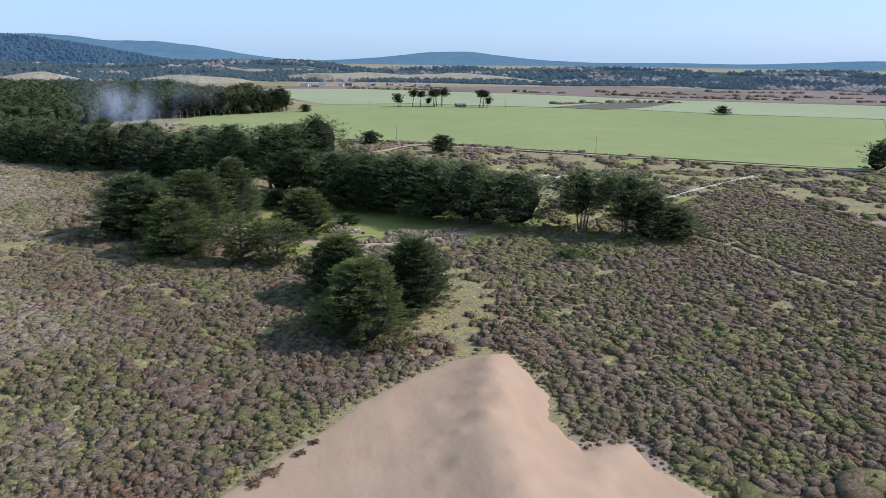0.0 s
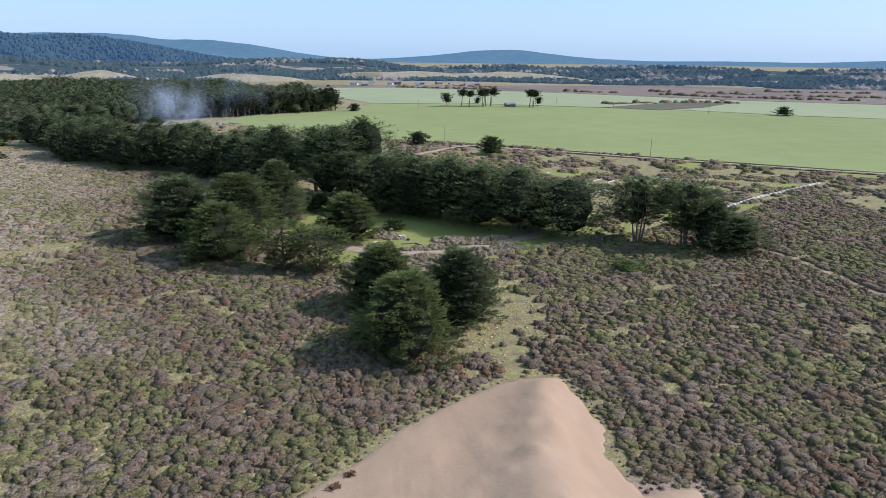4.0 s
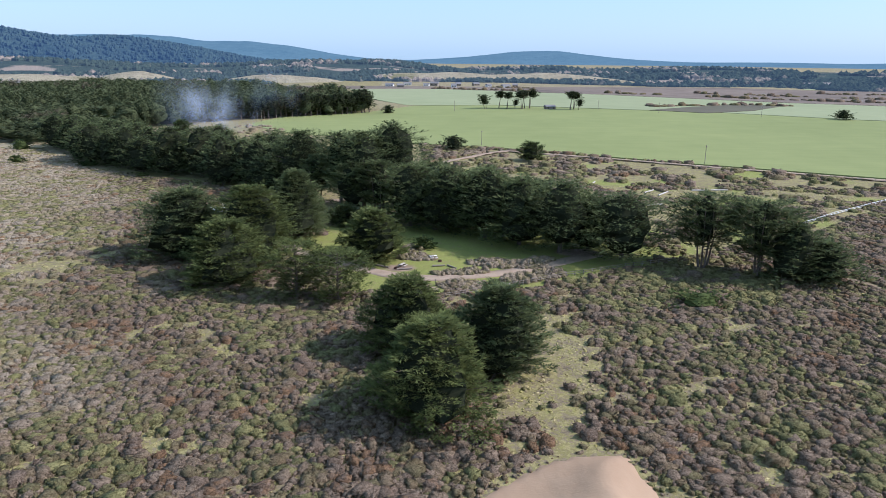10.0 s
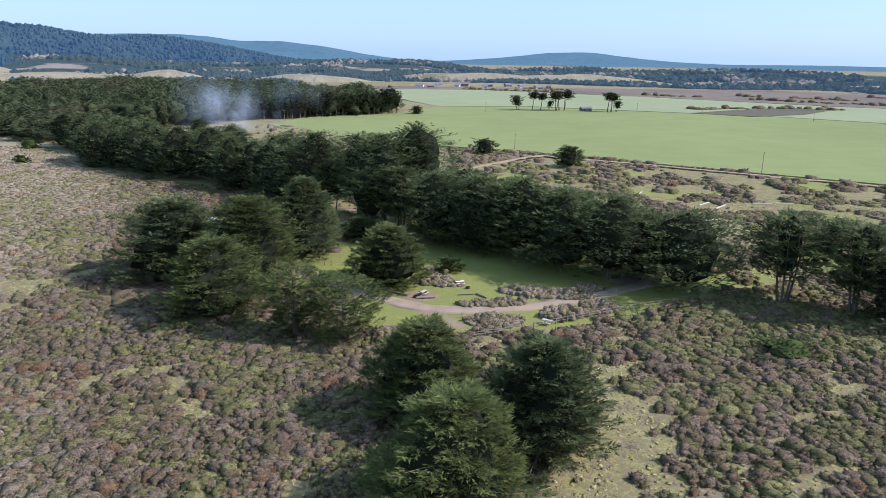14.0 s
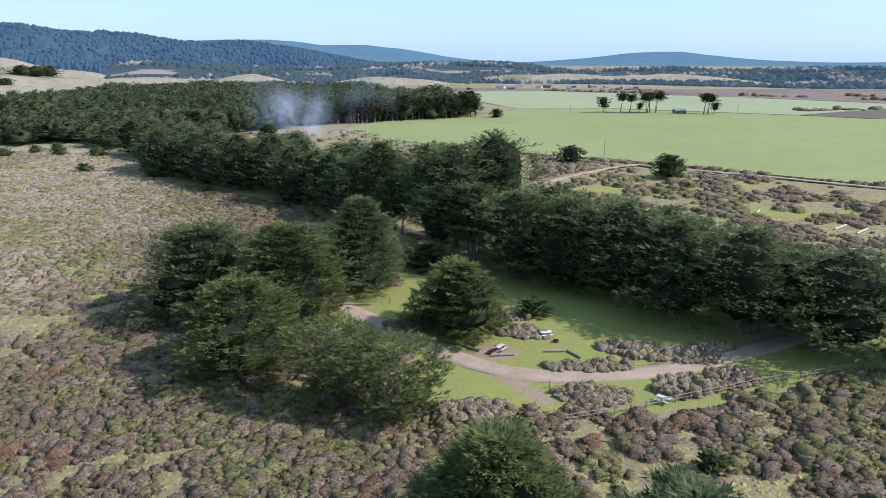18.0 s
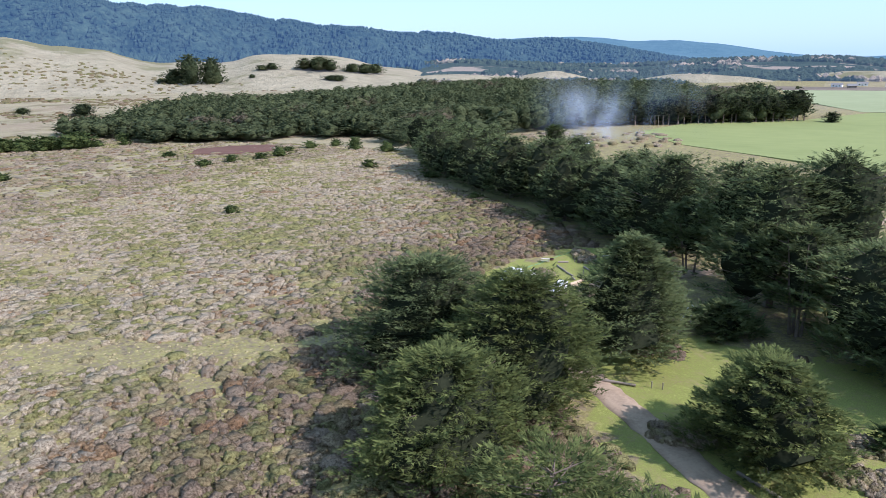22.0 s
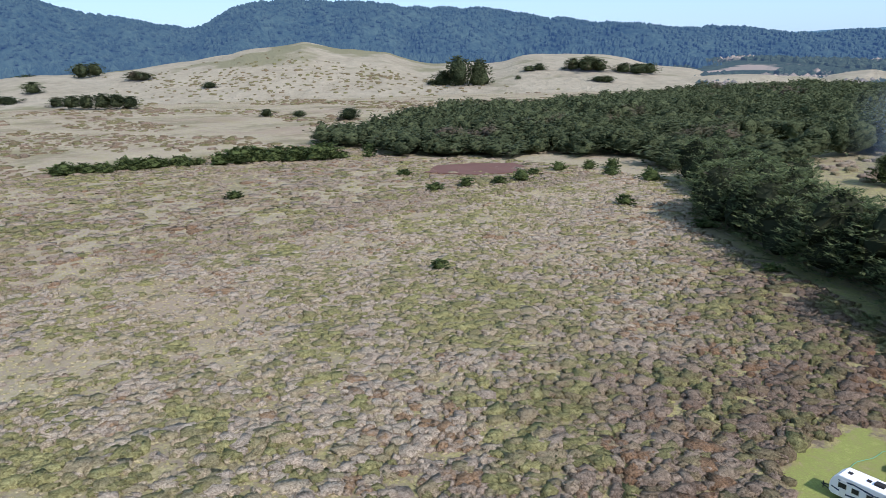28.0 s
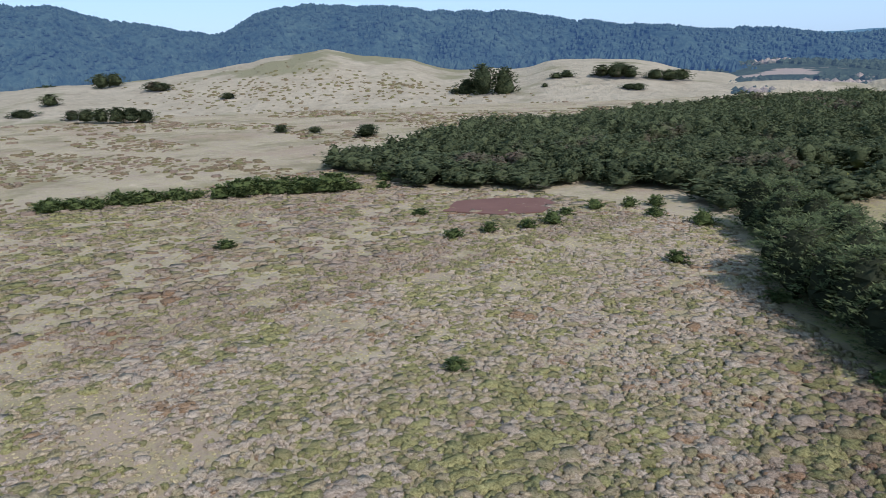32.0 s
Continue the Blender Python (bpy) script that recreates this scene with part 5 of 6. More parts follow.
# ---------------------------------------------------------------- brush clumps on the lawn
CLUMPS = [(5.5, 119.5, 5.2, 2.2, -10), (15.5, 106.6, 6.8, 1.5, 4), (15.2, 97.2, 5.4, 3.0, 0), (23.5, 113.5, 6.0, 3.2, -20), (31, 111.5, 5.0, 2.2, -8), (28.5, 101, 4.8, 2.6, 10), (35.5, 104.5, 3.4, 2.8, 0),
          (-1, 91.5, 5.5, 3.0, 10), (-48, 189, 5.4, 2.0, -55), (-51.5, 173.5, 2.6, 1.5, -30), (-47.8, 161.5, 3.4, 1.8, 10), (5, 127, 2.4, 2.0, 0), (-13, 121, 5.0, 2.6, 20), (36, 116, 3.0, 2.0, 0)]
for k, (cx, cy, rx, ry, turn) in enumerate(CLUMPS):
    rg = np.random.default_rng(900 + k)
    n = int(rx * ry * 8) + 12
    a, d = rg.uniform(0, 6.28, n), np.sqrt(rg.random(n))
    ux, uy = np.cos(a) * d * rx, np.sin(a) * d * ry
    c, s = math.cos(radians(turn)), math.sin(radians(turn))
    rad = rg.uniform(0.4, 0.95, n)
    hgt = rad * rg.uniform(0.55, 0.9, n) * (1.0 + 0.8 * (1 - d)) * (1.5 if (cx, cy) == (35.5, 104.5) else 1)
    ob = mounds("brush_clump", cx + ux * c - uy * s, cy + ux * s + uy * c, rad, hgt, 4, 9, 950 + k, "rounded clump of grey-brown brush on mown grass", M_scrub, 26, 1.0, 0.5)
    ob["kind"] = ""
    del ob["kind"]
    tagged(ob, "", "shrub", "brush clumps on the lawn")


# ---------------------------------------------------------------- camp furniture
def picnic_table(x, y, turn, mat, label):
    t = empty("picnic_table", pose(x, y, 0.02, 0, 0, turn), label, "picnic table", "picnic tables")
    for k in range(5):
        part("plank", box(bmesh.new(), -0.95, -0.38 + k * 0.152, 0.72, 0.95, -0.24 + k * 0.152, 0.765, 0.008), mat, t)
    for s in (-1, 1):
        part("bench", box(bmesh.new(), -0.95, s * 0.72 - 0.14, 0.42, 0.95, s * 0.72 + 0.14, 0.465, 0.008), mat, t)
        bm = bmesh.new()
        rod(bm, (s * 0.68, -0.62, 0), (s * 0.68, -0.22, 0.72), 0.05, 0.05, 6)
        rod(bm, (s * 0.68, 0.62, 0), (s * 0.68, 0.22, 0.72), 0.05, 0.05, 6)
        box(bm, s * 0.68 - 0.03, -0.8, 0.36, s * 0.68 + 0.03, 0.8, 0.42)
        part("leg_frame", bm, M_wood, t)
    return t


def fire_ring(x, y):
    t = empty("fire_ring", pose(x, y, 0), "low rusty iron fire ring with a grate", "fire ring", "fire rings")
    bm = bmesh.new()
    n = 18
    vs = []
    for r, z in ((0.46, 0), (0.46, 0.36), (0.42, 0.36), (0.42, 0.02)):
        vs.append([bm.verts.new((r * math.cos(6.2832 * k / n), r * math.sin(6.2832 * k / n), z)) for k in range(n)])
    for a, b in zip(vs, vs[1:]):
        for k in range(n):
            bm.faces.new((a[k], a[(k + 1) % n], b[(k + 1) % n], b[k]))
    part("ring", bm, M_rust, t)
    bm = bmesh.new()
    bmesh.ops.create_cone(bm, cap_ends=True, segments=14, radius1=0.41, radius2=0.3, depth=0.1, matrix=Matrix.Translation((0, 0, 0.06)))
    part("ash_bed", bm, M_black, t)
    bm = bmesh.new()
    for k in range(5):
        rod(bm, (-0.36, -0.2 + k * 0.1, 0.39), (0.36, -0.2 + k * 0.1, 0.39), 0.012, 0.012, 4)
    part("grate", bm, M_black, t)


def log(x0, y0, x1, y1, r=0.22, label="weathered grey log laid as a barrier", mat=None):
    rg = random.Random(x0 * 7 + y0)
    bm = bmesh.new()
    ln = math.dist((x0, y0), (x1, y1))
    n, seg = 5, 9
    rings = []
    for i in range(n + 1):
        u = i / n
        rr = r * (1 - 0.2 * u) * rg.uniform(0.92, 1.08)
        oy, oz = rg.uniform(-0.04, 0.04), r + rg.uniform(-0.02, 0.02)
        rings.append([bm.verts.new((u * ln, oy + rr * math.cos(6.2832 * k / seg), oz + rr * math.sin(6.2832 * k / seg))) for k in range(seg)])
    for a, b in zip(rings, rings[1:]):
        for k in range(seg):
            bm.faces.new((a[k], a[(k + 1) % seg], b[(k + 1) % seg], b[k]))
    bm.faces.new(rings[0])
    bm.faces.new(rings[-1])
    ob = part("log", bm, mat or M_wood, None)
    ob.matrix_world = pose(x0, y0, -0.03, 0, 0, math.degrees(math.atan2(y1 - y0, x1 - x0)))
    return tagged(ob, label, "log", "barrier logs")


for x, y, tn in ((9.7, 118.3, 17), (24.2, 96.2, -35), (-54.3, 181.9, 18), (-43.0, 190.2, 40), (2.2, 111.8, 60)):
    if x == 9.7:
        picnic_table(x, y, tn, M_paint, "white picnic table with attached benches on mown grass")
    else:
        picnic_table(x, y, tn, M_drift, "pale weathered picnic table with attached benches")
for x, y in ((11.2, 115.9), (27.0, 97.2), (-53.6, 184.0), (0.6, 110.3)):
    fire_ring(x, y)
for q in ((-7.2, 115.2, -1.0, 111.0), (9.2, 111.7, 12.2, 112.1), (12.7, 112.3, 14.6, 109.6), (0.8, 109.4, 4.4, 109.9), (-27.2, 130.4, -22.0, 130.9), (-30.3, 125.6, -27.6, 123.9), (-31.8, 119.8, -28.9, 120.5),
          (-50.9, 180.1, -47.9, 176.8), (-47.6, 176.4, -45.6, 174.6), (-45.4, 173.6, -44.4, 172.2), (-45.4, 181.5, -43.9, 179.9), (-51.6, 182.6, -49.6, 183.6), (-49.4, 165.9, -46.8, 165.0)):
    log(*q)
for q in ((-44.0, 168.2, -42.7, 172.3, 0.36), (-43.2, 167.2, -42.3, 169.6, 0.3)):
    log(*q, "large pale felled log beside the gravel road", plain("pale_cut_wood", (0.48, 0.37, 0.25), 0.85, vary=0.3, scale=2))
for q in ((90.7, 200.0, 96.2, 205.5), (94.3, 195.3, 100.3, 202), (69.5, 217.6, 73.4, 224.8), (74.4, 214.5, 79, 223.3), (110.1, 204, 116.5, 204.4), (117.5, 204.4, 124.1, 204.7), (98.8, 166.8, 105.1, 170.2), (84, 178, 90, 180)):
    log(*q, 0.3, "whitish driftwood log edging a campsite", M_drift)


def heap():
    """Burnt wood heap by the stony campsite."""
    t = empty("wood_heap", pose(1.9, 112.6, 0), "dark heap of burnt branches and boards on bare soil", "wood heap")
    rg = random.Random(4)
    for k in range(9):
        a = rg.uniform(0, 6.28)
        part("branch", rod(bmesh.new(), (rg.uniform(-0.7, 0.7), rg.uniform(-0.7, 0.7), 0.05 + 0.04 * k), (math.cos(a) * 1.1, math.sin(a) * 1.1, 0.15 + 0.06 * k), 0.08, 0.05, 6), M_black if k % 3 else M_wood, t)


heap()


def marker_post(x, y):
    ob = part("marker_post", box(bmesh.new(), -0.07, -0.07, -0.1, 0.07, 0.07, 0.95, 0.015), M_wood)
    ob.matrix_world = pose(x, y, 0)
    tagged(ob, "short weathered wooden site marker post", "post", "marker posts")


for x, y in ((9.2, 99.3), (-20, 131.5), (-18.6, 131.8), (-48.5, 184.5), (-44.2, 177), (41, 113)):
    marker_post(x, y)


def rail_fence(name, line, step, height, label, mat, rails=2, r=0.055):
    """Posts and split rails along a line."""
    t = empty(name, Matrix.Identity(4), label, "fence")
    pts, left = [], 0.0
    for a, b in zip(line, line[1:]):
        d = math.dist(a, b)
        while left <= d:
            pts.append((a[0] + (b[0] - a[0]) * left / d, a[1] + (b[1] - a[1]) * left / d))
            left += step
        left -= d
    bm = box(bmesh.new(), -0.075, -0.075, -0.2, 0.075, 0.075, height, 0.012)
    first = part("post", bm, mat, t)
    first.location = (*pts[0], 0)
    for x, y in pts[1:]:
        ob = new("post", first.data)
        ob.parent = t
        ob.location = (x, y, random.uniform(-0.06, 0.04))
        ob.rotation_euler = (random.uniform(-0.04, 0.04), random.uniform(-0.04, 0.04), random.uniform(0, 1))
    for a, b in zip(pts, pts[1:]):
        for k in range(rails):
            z = height * (0.92 - 0.45 * k)
            part("rail", rod(bmesh.new(), (*a, z + random.uniform(-0.04, 0.04)), (*b, z + random.uniform(-0.04, 0.04)), r, r * 0.9, 6), mat, t)


rail_fence("rail_fence", [(10.5, 89.7), (17, 92.2), (25, 96), (33, 99.8), (39, 102.8), (49, 106.8), (56, 109.6), (70, 114)], 2.4, 1.05, "weathered split-rail fence along the edge of the lawn", M_wood)
rail_fence("rail_fence", [(112, 142), (120, 148.5), (138, 162), (182, 190)], 2.6, 1.0, "whitish wooden rail fence across the scrub", M_paint, r=0.075)
rail_fence("field_fence", [(262, 181), (182, 230), (137, 259.5), (97, 287)], 8.0, 1.3, "thin post and wire fence along the farm road", M_wood, 1, 0.02)


# ---------------------------------------------------------------- travel trailer
def trailer(m):
    t = empty("travel_trailer", m, "white travel trailer with dark graphics and its tail ramp open", "trailer")
    L, W, H, z0 = 6.5, 2.4, 3.1, 0.6
    bm = bmesh.new()
    prof = [(-L / 2, z0), (-L / 2, H - 0.25), (-L / 2 + 0.25, H), (L / 2 - 0.9, H), (L / 2 - 0.25, H - 0.55), (L / 2, H - 1.3), (L / 2, z0 + 0.3), (L / 2 - 0.3, z0)]
    a = [bm.verts.new((x, -W / 2, z)) for x, z in prof]
    b = [bm.verts.new((x, W / 2, z)) for x, z in prof]
    bm.faces.new(a)
    bm.faces.new(b)
    for k in range(len(prof)):
        bm.faces.new((a[k - 1], a[k], b[k], b[k - 1]))
    bmesh.ops.recalc_face_normals(bm, faces=bm.faces)
    bmesh.ops.bevel(bm, geom=list(bm.edges), offset=0.06, segments=2, affect="EDGES")
    body = part("body", bm, M_white, t, "glossy white body")
    for s in (-1, 1):
        y = s * (W / 2 + 0.012)
        for x0, x1, z1, z2 in ((1.5, 2.3, 1.7, 2.3), (0.2, 0.9, 1.65, 2.2), (-1.3, -0.6, 1.65, 2.2), (-2.8, -2.1, 1.75, 2.2)):
            w = part("window", box(bmesh.new(), x0, y - 0.02, z1, x1, y + 0.02, z2, 0.01), M_glass, t, "dark tinted window")
            part("window_frame", box(bmesh.new(), x0 - 0.05, y - 0.012, z1 - 0.05, x1 + 0.05, y + 0.008, z2 + 0.05), M_metal, w)
        for k, (x0, z1, x1, z2, th) in enumerate(((-3.1, 0.95, -0.6, 1.3, 0.16), (-0.6, 1.3, 1.4, 1.1, 0.14), (1.4, 1.1, 3.0, 1.5, 0.12), (-2.8, 2.5, -1.2, 2.35, 0.12), (-1.2, 2.35, 0.8, 2.65, 0.12), (0.8, 2.65, 2.4, 2.5, 0.1))):
            bm = bmesh.new()
            rod(bm, (x0, y, z1), (x1, y, z2), th, th * 0.6, 4)
            for v in bm.verts:
                v.co.y = y + (v.co.y - y) * 0.08
            part("stripe", bm, M_blue, t, "dark blue swoosh graphic")
        for k in (-0.95, 0.0):
            tyre = part("wheel", rod(bmesh.new(), (k - 0.2, s * (W / 2 - 0.30), 0.36), (k - 0.2, s * (W / 2 - 0.04), 0.36), 0.36, 0.36, 18), M_rubber, t)
            part("rim", rod(bmesh.new(), (k - 0.2, s * (W / 2 - 0.05), 0.36), (k - 0.2, s * (W / 2 - 0.02), 0.36), 0.2, 0.18, 12), M_metal, tyre)
        part("fender", box(bmesh.new(), -1.7, s * (W / 2 - 0.02) - 0.05, 0.72, 0.4, s * (W / 2 - 0.02) + 0.05, 0.86, 0.03), M_black, t)
    part("door", box(bmesh.new(), 1.5, W / 2 - 0.01, 0.75, 2.15, W / 2 + 0.03, 2.65, 0.01), M_paint, t)
    for x in (1.7, -0.2, -2.5):
        part("roof_vent", box(bmesh.new(), x - 0.22, -0.22, H - 0.01, x + 0.22, 0.22, H + 0.11, 0.03), M_black, t)
    part("air_conditioner", box(bmesh.new(), -1.8, -0.38, H - 0.01, -0.8, 0.38, H + 0.26, 0.08), M_black, t)
    part("frame", box(bmesh.new(), -L / 2 + 0.1, -0.9, 0.45, L / 2 - 0.2, 0.9, z0 + 0.02), M_black, t)
    bm = bmesh.new()
    rod(bm, (L / 2 - 0.3, -0.7, 0.5), (L / 2 + 1.3, 0, 0.5), 0.06, 0.06, 6)
    rod(bm, (L / 2 - 0.3, 0.7, 0.5), (L / 2 + 1.3, 0, 0.5), 0.06, 0.06, 6)
    rod(bm, (L / 2 + 1.1, 0, 0), (L / 2 + 1.1, 0, 0.9), 0.05, 0.05, 6)
    part("hitch", bm, M_black, t)
    part("tail_ramp", box(bmesh.new(), -L / 2 - 1.15, -1.1, 0.5, -L / 2 - 0.02, 1.1, 0.58, 0.02), M_white, t, "white ramp folded out level")
    # Dark sheet on the closed body, painted as the bay's inner shade.
    part("cargo_opening", box(bmesh.new(), -L / 2 - 0.012, -1.0, 0.75, -L / 2 + 0.05, 1.0, 2.6), M_glass, t, "flat dark panel painted as the shade of an open cargo bay")
    for x, y in ((-L / 2 - 1.1, 1.1), (-L / 2 - 1.1, -1.1)):
        part("ramp_leg", rod(bmesh.new(), (x + 0.1, y * 0.9, 0), (x + 0.1, y * 0.9, 0.5), 0.03, 0.03, 6), M_metal, t)
    return t


TR = pose(-53.4, 164.4, 0, 0, 0, 176)
trailer(TR)


def chair(x, y, z, turn, mat, label):
    t = empty("camp_chair", pose(x, y, z, 0, 0, turn), label, "chair", "camp chairs")
    part("seat", box(bmesh.new(), -0.25, -0.24, 0.38, 0.25, 0.24, 0.42, 0.01), mat, t)
    part("backrest", box(bmesh.new(), -0.25, 0.22, 0.42, 0.25, 0.26, 0.9, 0.01), mat, t)
    for a in (-0.22, 0.22):
        for b in (-0.2, 0.2):
            part("leg", rod(bmesh.new(), (a, b, 0), (a, b, 0.39), 0.015, 0.015, 5), M_metal, t)


def deck(dx, dy):
    """A place on the trailer's open ramp."""
    p = TR @ Vector((dx, dy, 0.585))
    return p.x, p.y, p.z


chair(*deck(-3.75, 0.5), 200, M_red_cloth, "red camp chair on the trailer ramp")
chair(*deck(-3.85, -0.5), 160, M_black, "black camp chair on the trailer ramp")


def hose():
    """A garden hose trailing over the grass."""
    cu = bpy.data.curves.new("garden_hose", "CURVE")
    cu.dimensions, cu.bevel_depth, cu.bevel_resolution = "3D", 0.035, 1
    line = smooth_line([(-57.6, 168.5), (-57.2, 172), (-55.6, 178.3), (-54.1, 183.7), (-52.9, 188.8), (-51.4, 193.7)], 1.0)
    sp = cu.splines.new("POLY")
    sp.points.add(len(line) - 1)
    for pt, (x, y) in zip(sp.points, line):
        pt.co = (x + 0.2 * math.sin(y * 1.3), y, 0.05, 1)
    cu.materials.append(plain("green_hose", (0.10, 0.32, 0.20), 0.5))
    tagged(new("garden_hose", cu), "thin green garden hose trailing over the grass", "hose")


hose()


# ---------------------------------------------------------------- pickup
def pickup(m):
    t = empty("pickup_truck", m, "white pickup truck with a white bed canopy and roof light", "truck")
    W = 1.9
    bm = bmesh.new()
    prof = [(2.75, 0.5), (2.8, 0.95), (2.6, 1.08), (1.35, 1.16), (0.75, 1.78), (-0.75, 1.82), (-0.95, 1.12), (-2.75, 1.12), (-2.8, 0.5)]
    a = [bm.verts.new((x, -W / 2 * (0.86 if z > 1.5 else 1), z)) for x, z in prof]
    b = [bm.verts.new((x, W / 2 * (0.86 if z > 1.5 else 1), z)) for x, z in prof]
    bm.faces.new(a)
    bm.faces.new(b)
    for k in range(len(prof)):
        bm.faces.new((a[k - 1], a[k], b[k], b[k - 1]))
    bmesh.ops.triangulate(bm, faces=[fc for fc in bm.faces if len(fc.verts) > 4])
    part("body", bm, M_white, t)
    part("canopy", box(bmesh.new(), -2.76, -0.88, 1.10, -0.98, 0.88, 1.95, 0.08), M_white, t, "white bed canopy")
    bm = bmesh.new()
    v = [bm.verts.new(p) for p in ((1.32, -0.80, 1.22), (1.32, 0.80, 1.22), (0.86, 0.74, 1.70), (0.86, -0.74, 1.70))]
    w = [bm.verts.new(p.co + Vector((0.03, 0, 0.02))) for p in v]
    bm.faces.new(v)
    bm.faces.new(w)
    for k in range(4):
        bm.faces.new((v[k - 1], v[k], w[k], w[k - 1]))
    part("windscreen", bm, M_glass, t, "dark windscreen")
    for s in (-1, 1):
        part("side_window", box(bmesh.new(), -0.6, s * 0.87 - 0.03, 1.22, 0.55, s * 0.87 + 0.03, 1.68, 0.02), M_glass, t)
        part("canopy_window", box(bmesh.new(), -2.5, s * 0.885 - 0.015, 1.35, -1.2, s * 0.885 + 0.015, 1.75, 0.01), M_glass, t)
        part("headlight", box(bmesh.new(), 2.70, s * 0.72 - 0.18, 0.78, 2.82, s * 0.72 + 0.18, 0.95, 0.02), M_metal, t)
        part("mirror", box(bmesh.new(), 0.85, s * 1.05 - 0.1, 1.18, 0.95, s * 1.05 + 0.1, 1.36, 0.02), M_black, t)
        for x in (1.75, -1.75):
            w = part("wheel", rod(bmesh.new(), (x, s * 0.72, 0.38), (x, s * 0.97, 0.38), 0.38, 0.38, 18), M_rubber, t)
            part("rim", rod(bmesh.new(), (x, s * 0.96, 0.38), (x, s * 0.99, 0.38), 0.21, 0.19, 12), M_metal, w)
    part("roof_light", box(bmesh.new(), 0.25, -0.5, 1.81, 0.45, 0.5, 1.93, 0.03), M_black, t)
    part("bumper", box(bmesh.new(), 2.68, -0.9, 0.42, 2.9, 0.9, 0.66, 0.05), M_black, t)
    part("grille", box(bmesh.new(), 2.76, -0.5, 0.72, 2.83, 0.5, 0.96, 0.01), M_black, t)


pickup(pose(-44.8, 163.0, 0, 0, 0, 262))


# ---------------------------------------------------------------- timber frame, poles, small buildings
def frame_hut():
    t = empty("timber_frame", pose(-19.5, 159.5, 0, 0, 0, 25), "leaning frame of bare grey poles under the cypresses", "timber frame")
    for a, b in (((-2.2, 0, 0), (0, 0.2, 2.6)), ((2.4, 0.1, 0), (0, 0.2, 2.6)), ((-1.8, 2, 0), (0.1, 1.9, 2.4)), ((2.2, 2, 0), (0.1, 1.9, 2.4)), ((0, 0, 2.55), (0.1, 2.2, 2.4)), ((1.4, -0.4, 1.1), (4.4, -1.6, 0.1)), ((-1.6, 0.2, 0.9), (1.8, 0.3, 0.9))):
        part("pole", rod(bmesh.new(), a, b, 0.09, 0.07, 7), M_paint, t)


frame_hut()


def utility_pole(x, y, h, turn):
    t = empty("utility_pole", pose(x, y, 0.4, 0, 0, turn), "slender wooden utility pole beside the field", "utility pole", "utility poles")
    part("pole", rod(bmesh.new(), (0, 0, -0.5), (0, 0, h), 0.16, 0.11, 8), M_wood, t)
    part("crossarm", box(bmesh.new(), -0.9, -0.06, h - 0.7, 0.9, 0.06, h - 0.58), M_wood, t)
    for x2 in (-0.8, -0.3, 0.3, 0.8):
        part("insulator", rod(bmesh.new(), (x2, 0, h - 0.58), (x2, 0, h - 0.42), 0.04, 0.03, 6), M_metal, t)


for x, y, h in ((143, 268.5, 8.6), (48, 337, 8.0), (53, 574, 9), (183, 586, 9), (229, 560, 9), (300, 520, 9), (-94, 474, 8)):
    utility_pole(x, y, h, 35)


def house(x, y, turn, w, d, h, wall, label, name="house"):
    t = empty(name, pose(x, y, 0, 0, 0, turn), label, "house", "houses across the valley")
    part("wall", box(bmesh.new(), -w / 2, -d / 2, -0.5, w / 2, d / 2, h), wall, t)
    bm = bmesh.new()
    a = [bm.verts.new(p) for p in ((-w / 2 - 0.5, -d / 2 - 0.5, h - 0.1), (-w / 2 - 0.5, 0, h + d * 0.28), (-w / 2 - 0.5, d / 2 + 0.5, h - 0.1))]
    b = [bm.verts.new((-v.co.x, v.co.y, v.co.z)) for v in a]
    bm.faces.new(a)
    bm.faces.new(b)
    for k in range(3):
        bm.faces.new((a[k - 1], a[k], b[k], b[k - 1]))
    part("roof", bm, M_roof, t)
    for k in (-0.28, 0.28):
        part("window", box(bmesh.new(), k * w - 0.6, -d / 2 - 0.04, h * 0.4, k * w + 0.6, -d / 2 + 0.02, h * 0.75), M_glass, t)
    part("door", box(bmesh.new(), -0.5, -d / 2 - 0.05, 0, 0.5, -d / 2 + 0.02, 2.1), M_wood, t)


rh = random.Random(77)
for k in range(11):
    q = k / 10
    house(-10 + 190 * q + rh.uniform(-8, 8), 1045 + rh.uniform(-20, 75), rh.uniform(-25, 25), rh.uniform(7, 13), rh.uniform(6, 9), rh.uniform(2.8, 4.2), M_paint if rh.random() < 0.6 else M_wood, "small pale farmhouse with a grey roof across the fields")
for x, y, w in ((700, 1131, 26), (735, 1145, 34), (770, 1130, 22)):
    house(x, y, 10, w, 10, 4, M_paint, "long white farm building among distant fields")
house(143, 604, 12, 9, 6, 2.6, M_wood, "low grey tumbledown shed in the grove", "shed")
house(-183, 423, -20, 9, 5, 2.8, M_wood, "grey roofed hut at the edge of the woods", "hut")
for x, y, w in ((-1559, 703, 12), (-1250, 480, 10)):
    house(x, y, 40, w, 8, 3.5, M_paint, "small white ranch building on the dry plain")


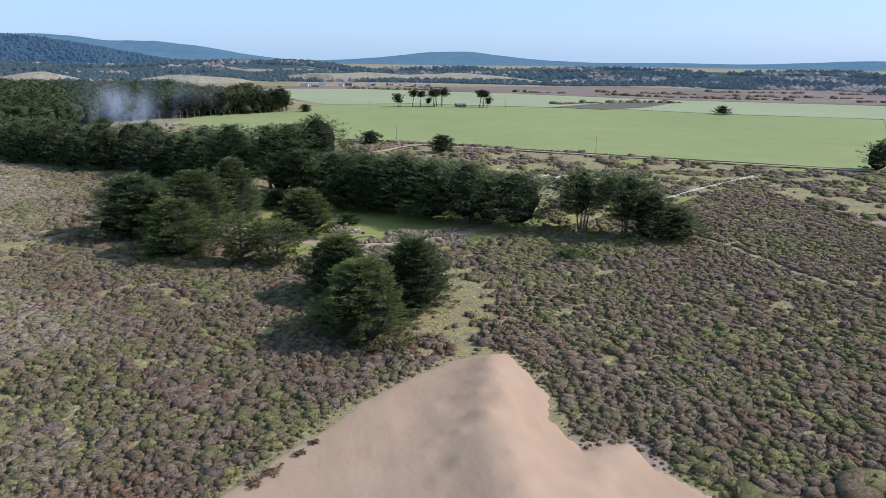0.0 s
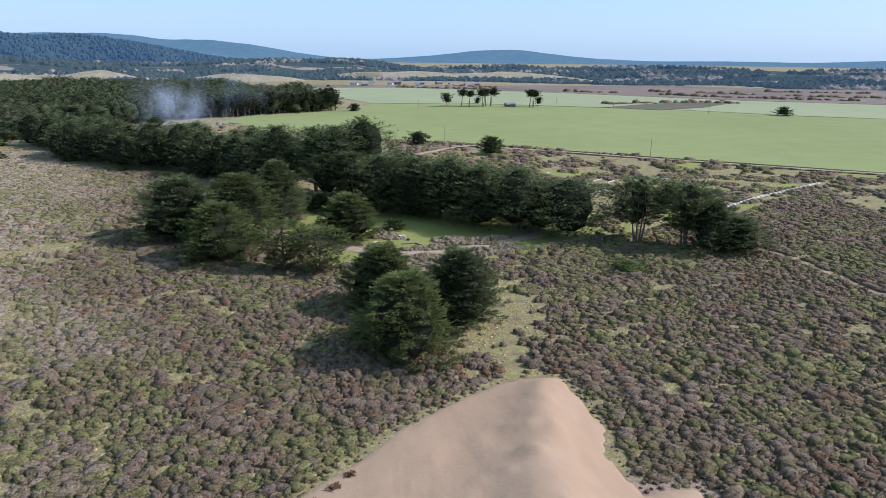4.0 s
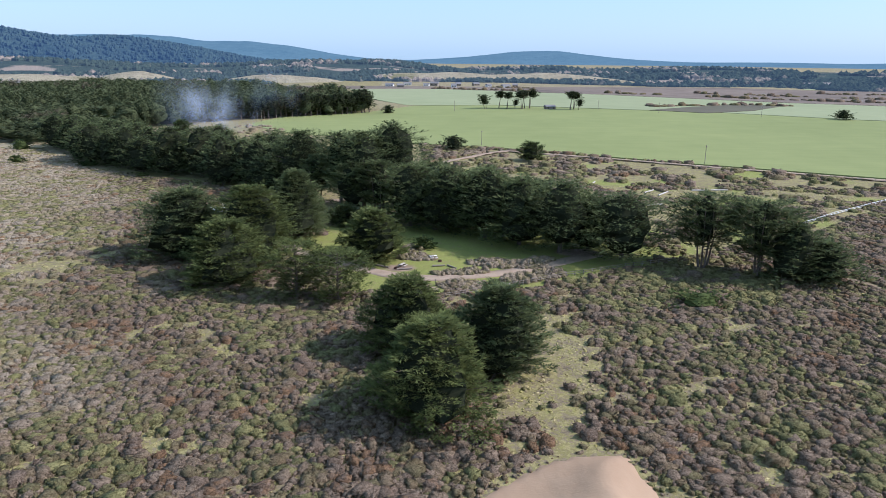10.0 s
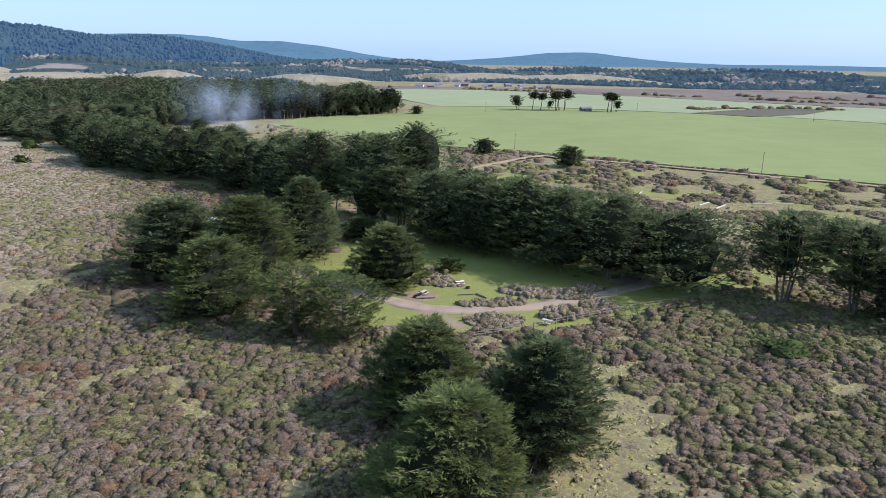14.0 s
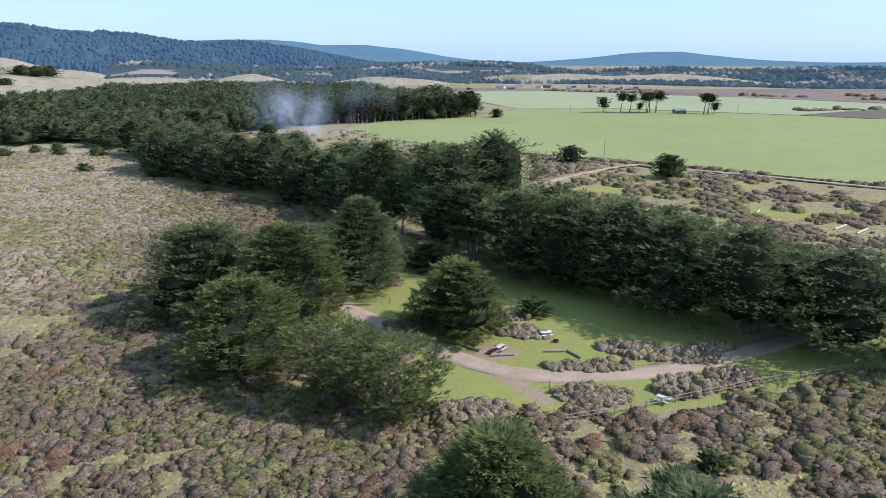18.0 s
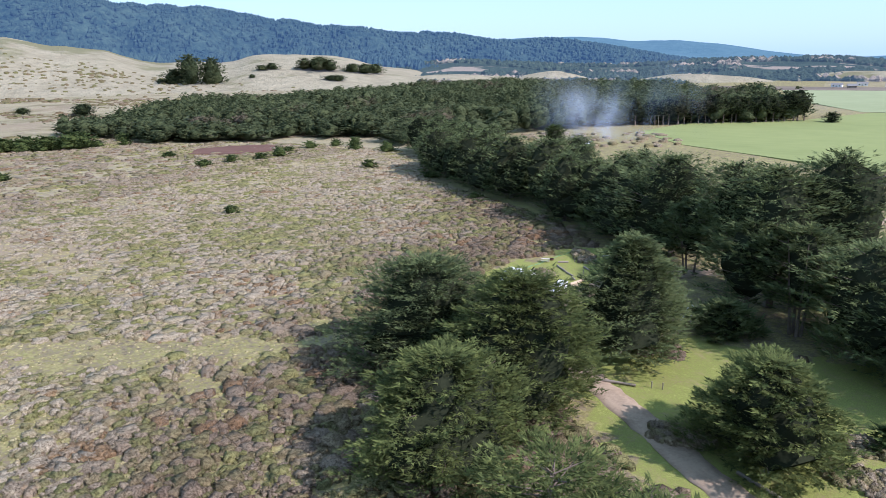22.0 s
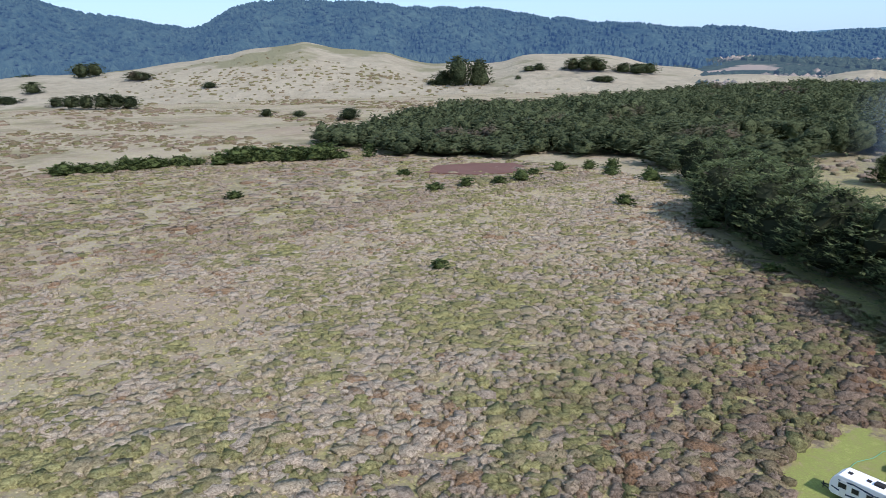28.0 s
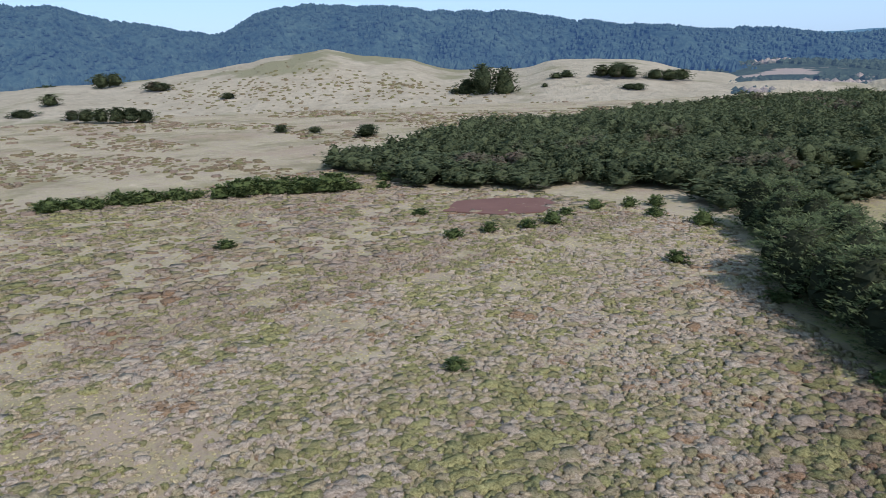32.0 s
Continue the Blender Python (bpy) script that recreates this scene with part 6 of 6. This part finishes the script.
def car(x, y, turn, label):
    t = empty("car", pose(x, y, 0, 0, 0, turn), label, "car")
    part("body", box(bmesh.new(), -2.1, -0.85, 0.35, 2.1, 0.85, 0.95, 0.12), M_white, t)
    part("cabin", box(bmesh.new(), -1.3, -0.75, 0.93, 0.9, 0.75, 1.5, 0.15), M_glass, t)
    for a in (-1.3, 1.3):
        for s in (-1, 1):
            part("wheel", rod(bmesh.new(), (a, s * 0.62, 0.33), (a, s * 0.86, 0.33), 0.33, 0.33, 14), M_rubber, t)


car(-111, 380, 20, "white car parked in the smoky clearing")
car(-108.5, 387, 60, "white car parked beside another in the clearing")


# ---------------------------------------------------------------- smoke
def make_smoke():
    n = Nodes("wood_smoke")
    n.b.inputs["Base Color"].default_value = (0.52, 0.61, 0.75, 1)
    n.b.inputs["Roughness"].default_value = 1
    n.b.inputs["Specular IOR Level"].default_value = 0
    uv = n.t.nodes.new("ShaderNodeUVMap")
    sep = n.t.nodes.new("ShaderNodeSeparateXYZ")
    n.t.links.new(uv.outputs[0], sep.inputs[0])
    edge = lambda s: n.math("MULTIPLY", n.math("MULTIPLY", s, n.math("SUBTRACT", 1.0, s)), 4.0)
    fade = n.math("MULTIPLY", n.math("POWER", edge(sep.outputs[0]), 1.6), n.math("POWER", edge(sep.outputs[1]), 1.2))
    fog = n.grey(n.noise(0.06, 6, 0.62, stretch=(1, 1, 0.6)), 0.42, 0.74)
    n.put(n.b.inputs["Alpha"], n.math("MULTIPLY", n.math("MULTIPLY", fade, fog), 0.36))
    return n.mat


M_smoke = make_smoke()


def veil(x0, y0, x1, y1, z0, z1, bend, seed):
    """One billowing sheet of the smoke."""
    us, vs = 26, 14
    u, v = np.meshgrid(np.linspace(0, 1, us), np.linspace(0, 1, vs))
    x = x0 + (x1 - x0) * u + bend * np.sin(v * 2.5 + seed) * 4
    y = y0 + (y1 - y0) * u + bend * np.cos(u * 5 + v * 3 + seed) * 4
    z = z0 + (z1 - z0) * v + 2.5 * np.sin(u * 7 + seed)
    ii = np.arange(us * vs).reshape(vs, us)
    q = np.stack([ii[:-1, :-1], ii[:-1, 1:], ii[1:, 1:], ii[1:, :-1]], -1).reshape(-1, 4)
    ob = link_mesh("veil", np.stack([x, y, z], -1).reshape(-1, 3), q, M_smoke, smooth=True)
    lay = ob.data.uv_layers.new(name="UVMap")
    flat = np.stack([u, v], -1).reshape(-1, 2)[q.ravel()]
    lay.data.foreach_set("uv", flat.astype(np.float32).ravel())
    return ob


smoke = empty("smoke", pose(-125, 395, 0), "thin blue-white wood smoke drifting over the clearing", "smoke")
for k, (a, b, c, d, lo, hi) in enumerate(((-150, 392, -88, 404, -6, 32), (-142, 402, -70, 418, -6, 36), (-130, 412, -50, 436, -4, 42), (-136, 385, -104, 395, -4, 24))):
    ob = veil(a, b, c, d, lo, hi, 1.0, k * 1.7)
    ob.parent = smoke
    ob.matrix_parent_inverse = smoke.matrix_world.inverted()


# ---------------------------------------------------------------- plants on the dune
for k, (x, y, h, rr) in enumerate([(15, -7.8, 0.5, 1.1), (16.6, -8.4, 0.4, 0.8), (30.2, -6, 0.3, 0.7), (34.3, -5.8, 0.35, 0.8), (-5.5, 3.2, 0.35, 0.8), (-3.6, 5.6, 0.3, 0.6), (-8.7, -0.3, 0.5, 1.4), (-10.5, -2.2, 0.5, 1.3)]):
    zz = 0.12 + (1.8 if 10 < x < 20 else 0.35)
    ob = bush(x, y, h, rr, "low grey-green beach plant on bare sand", 700 + k, M_scrub, "dune plants", pads=14, per=20, size=0.28)
    ob.location.z = zz - 0.25
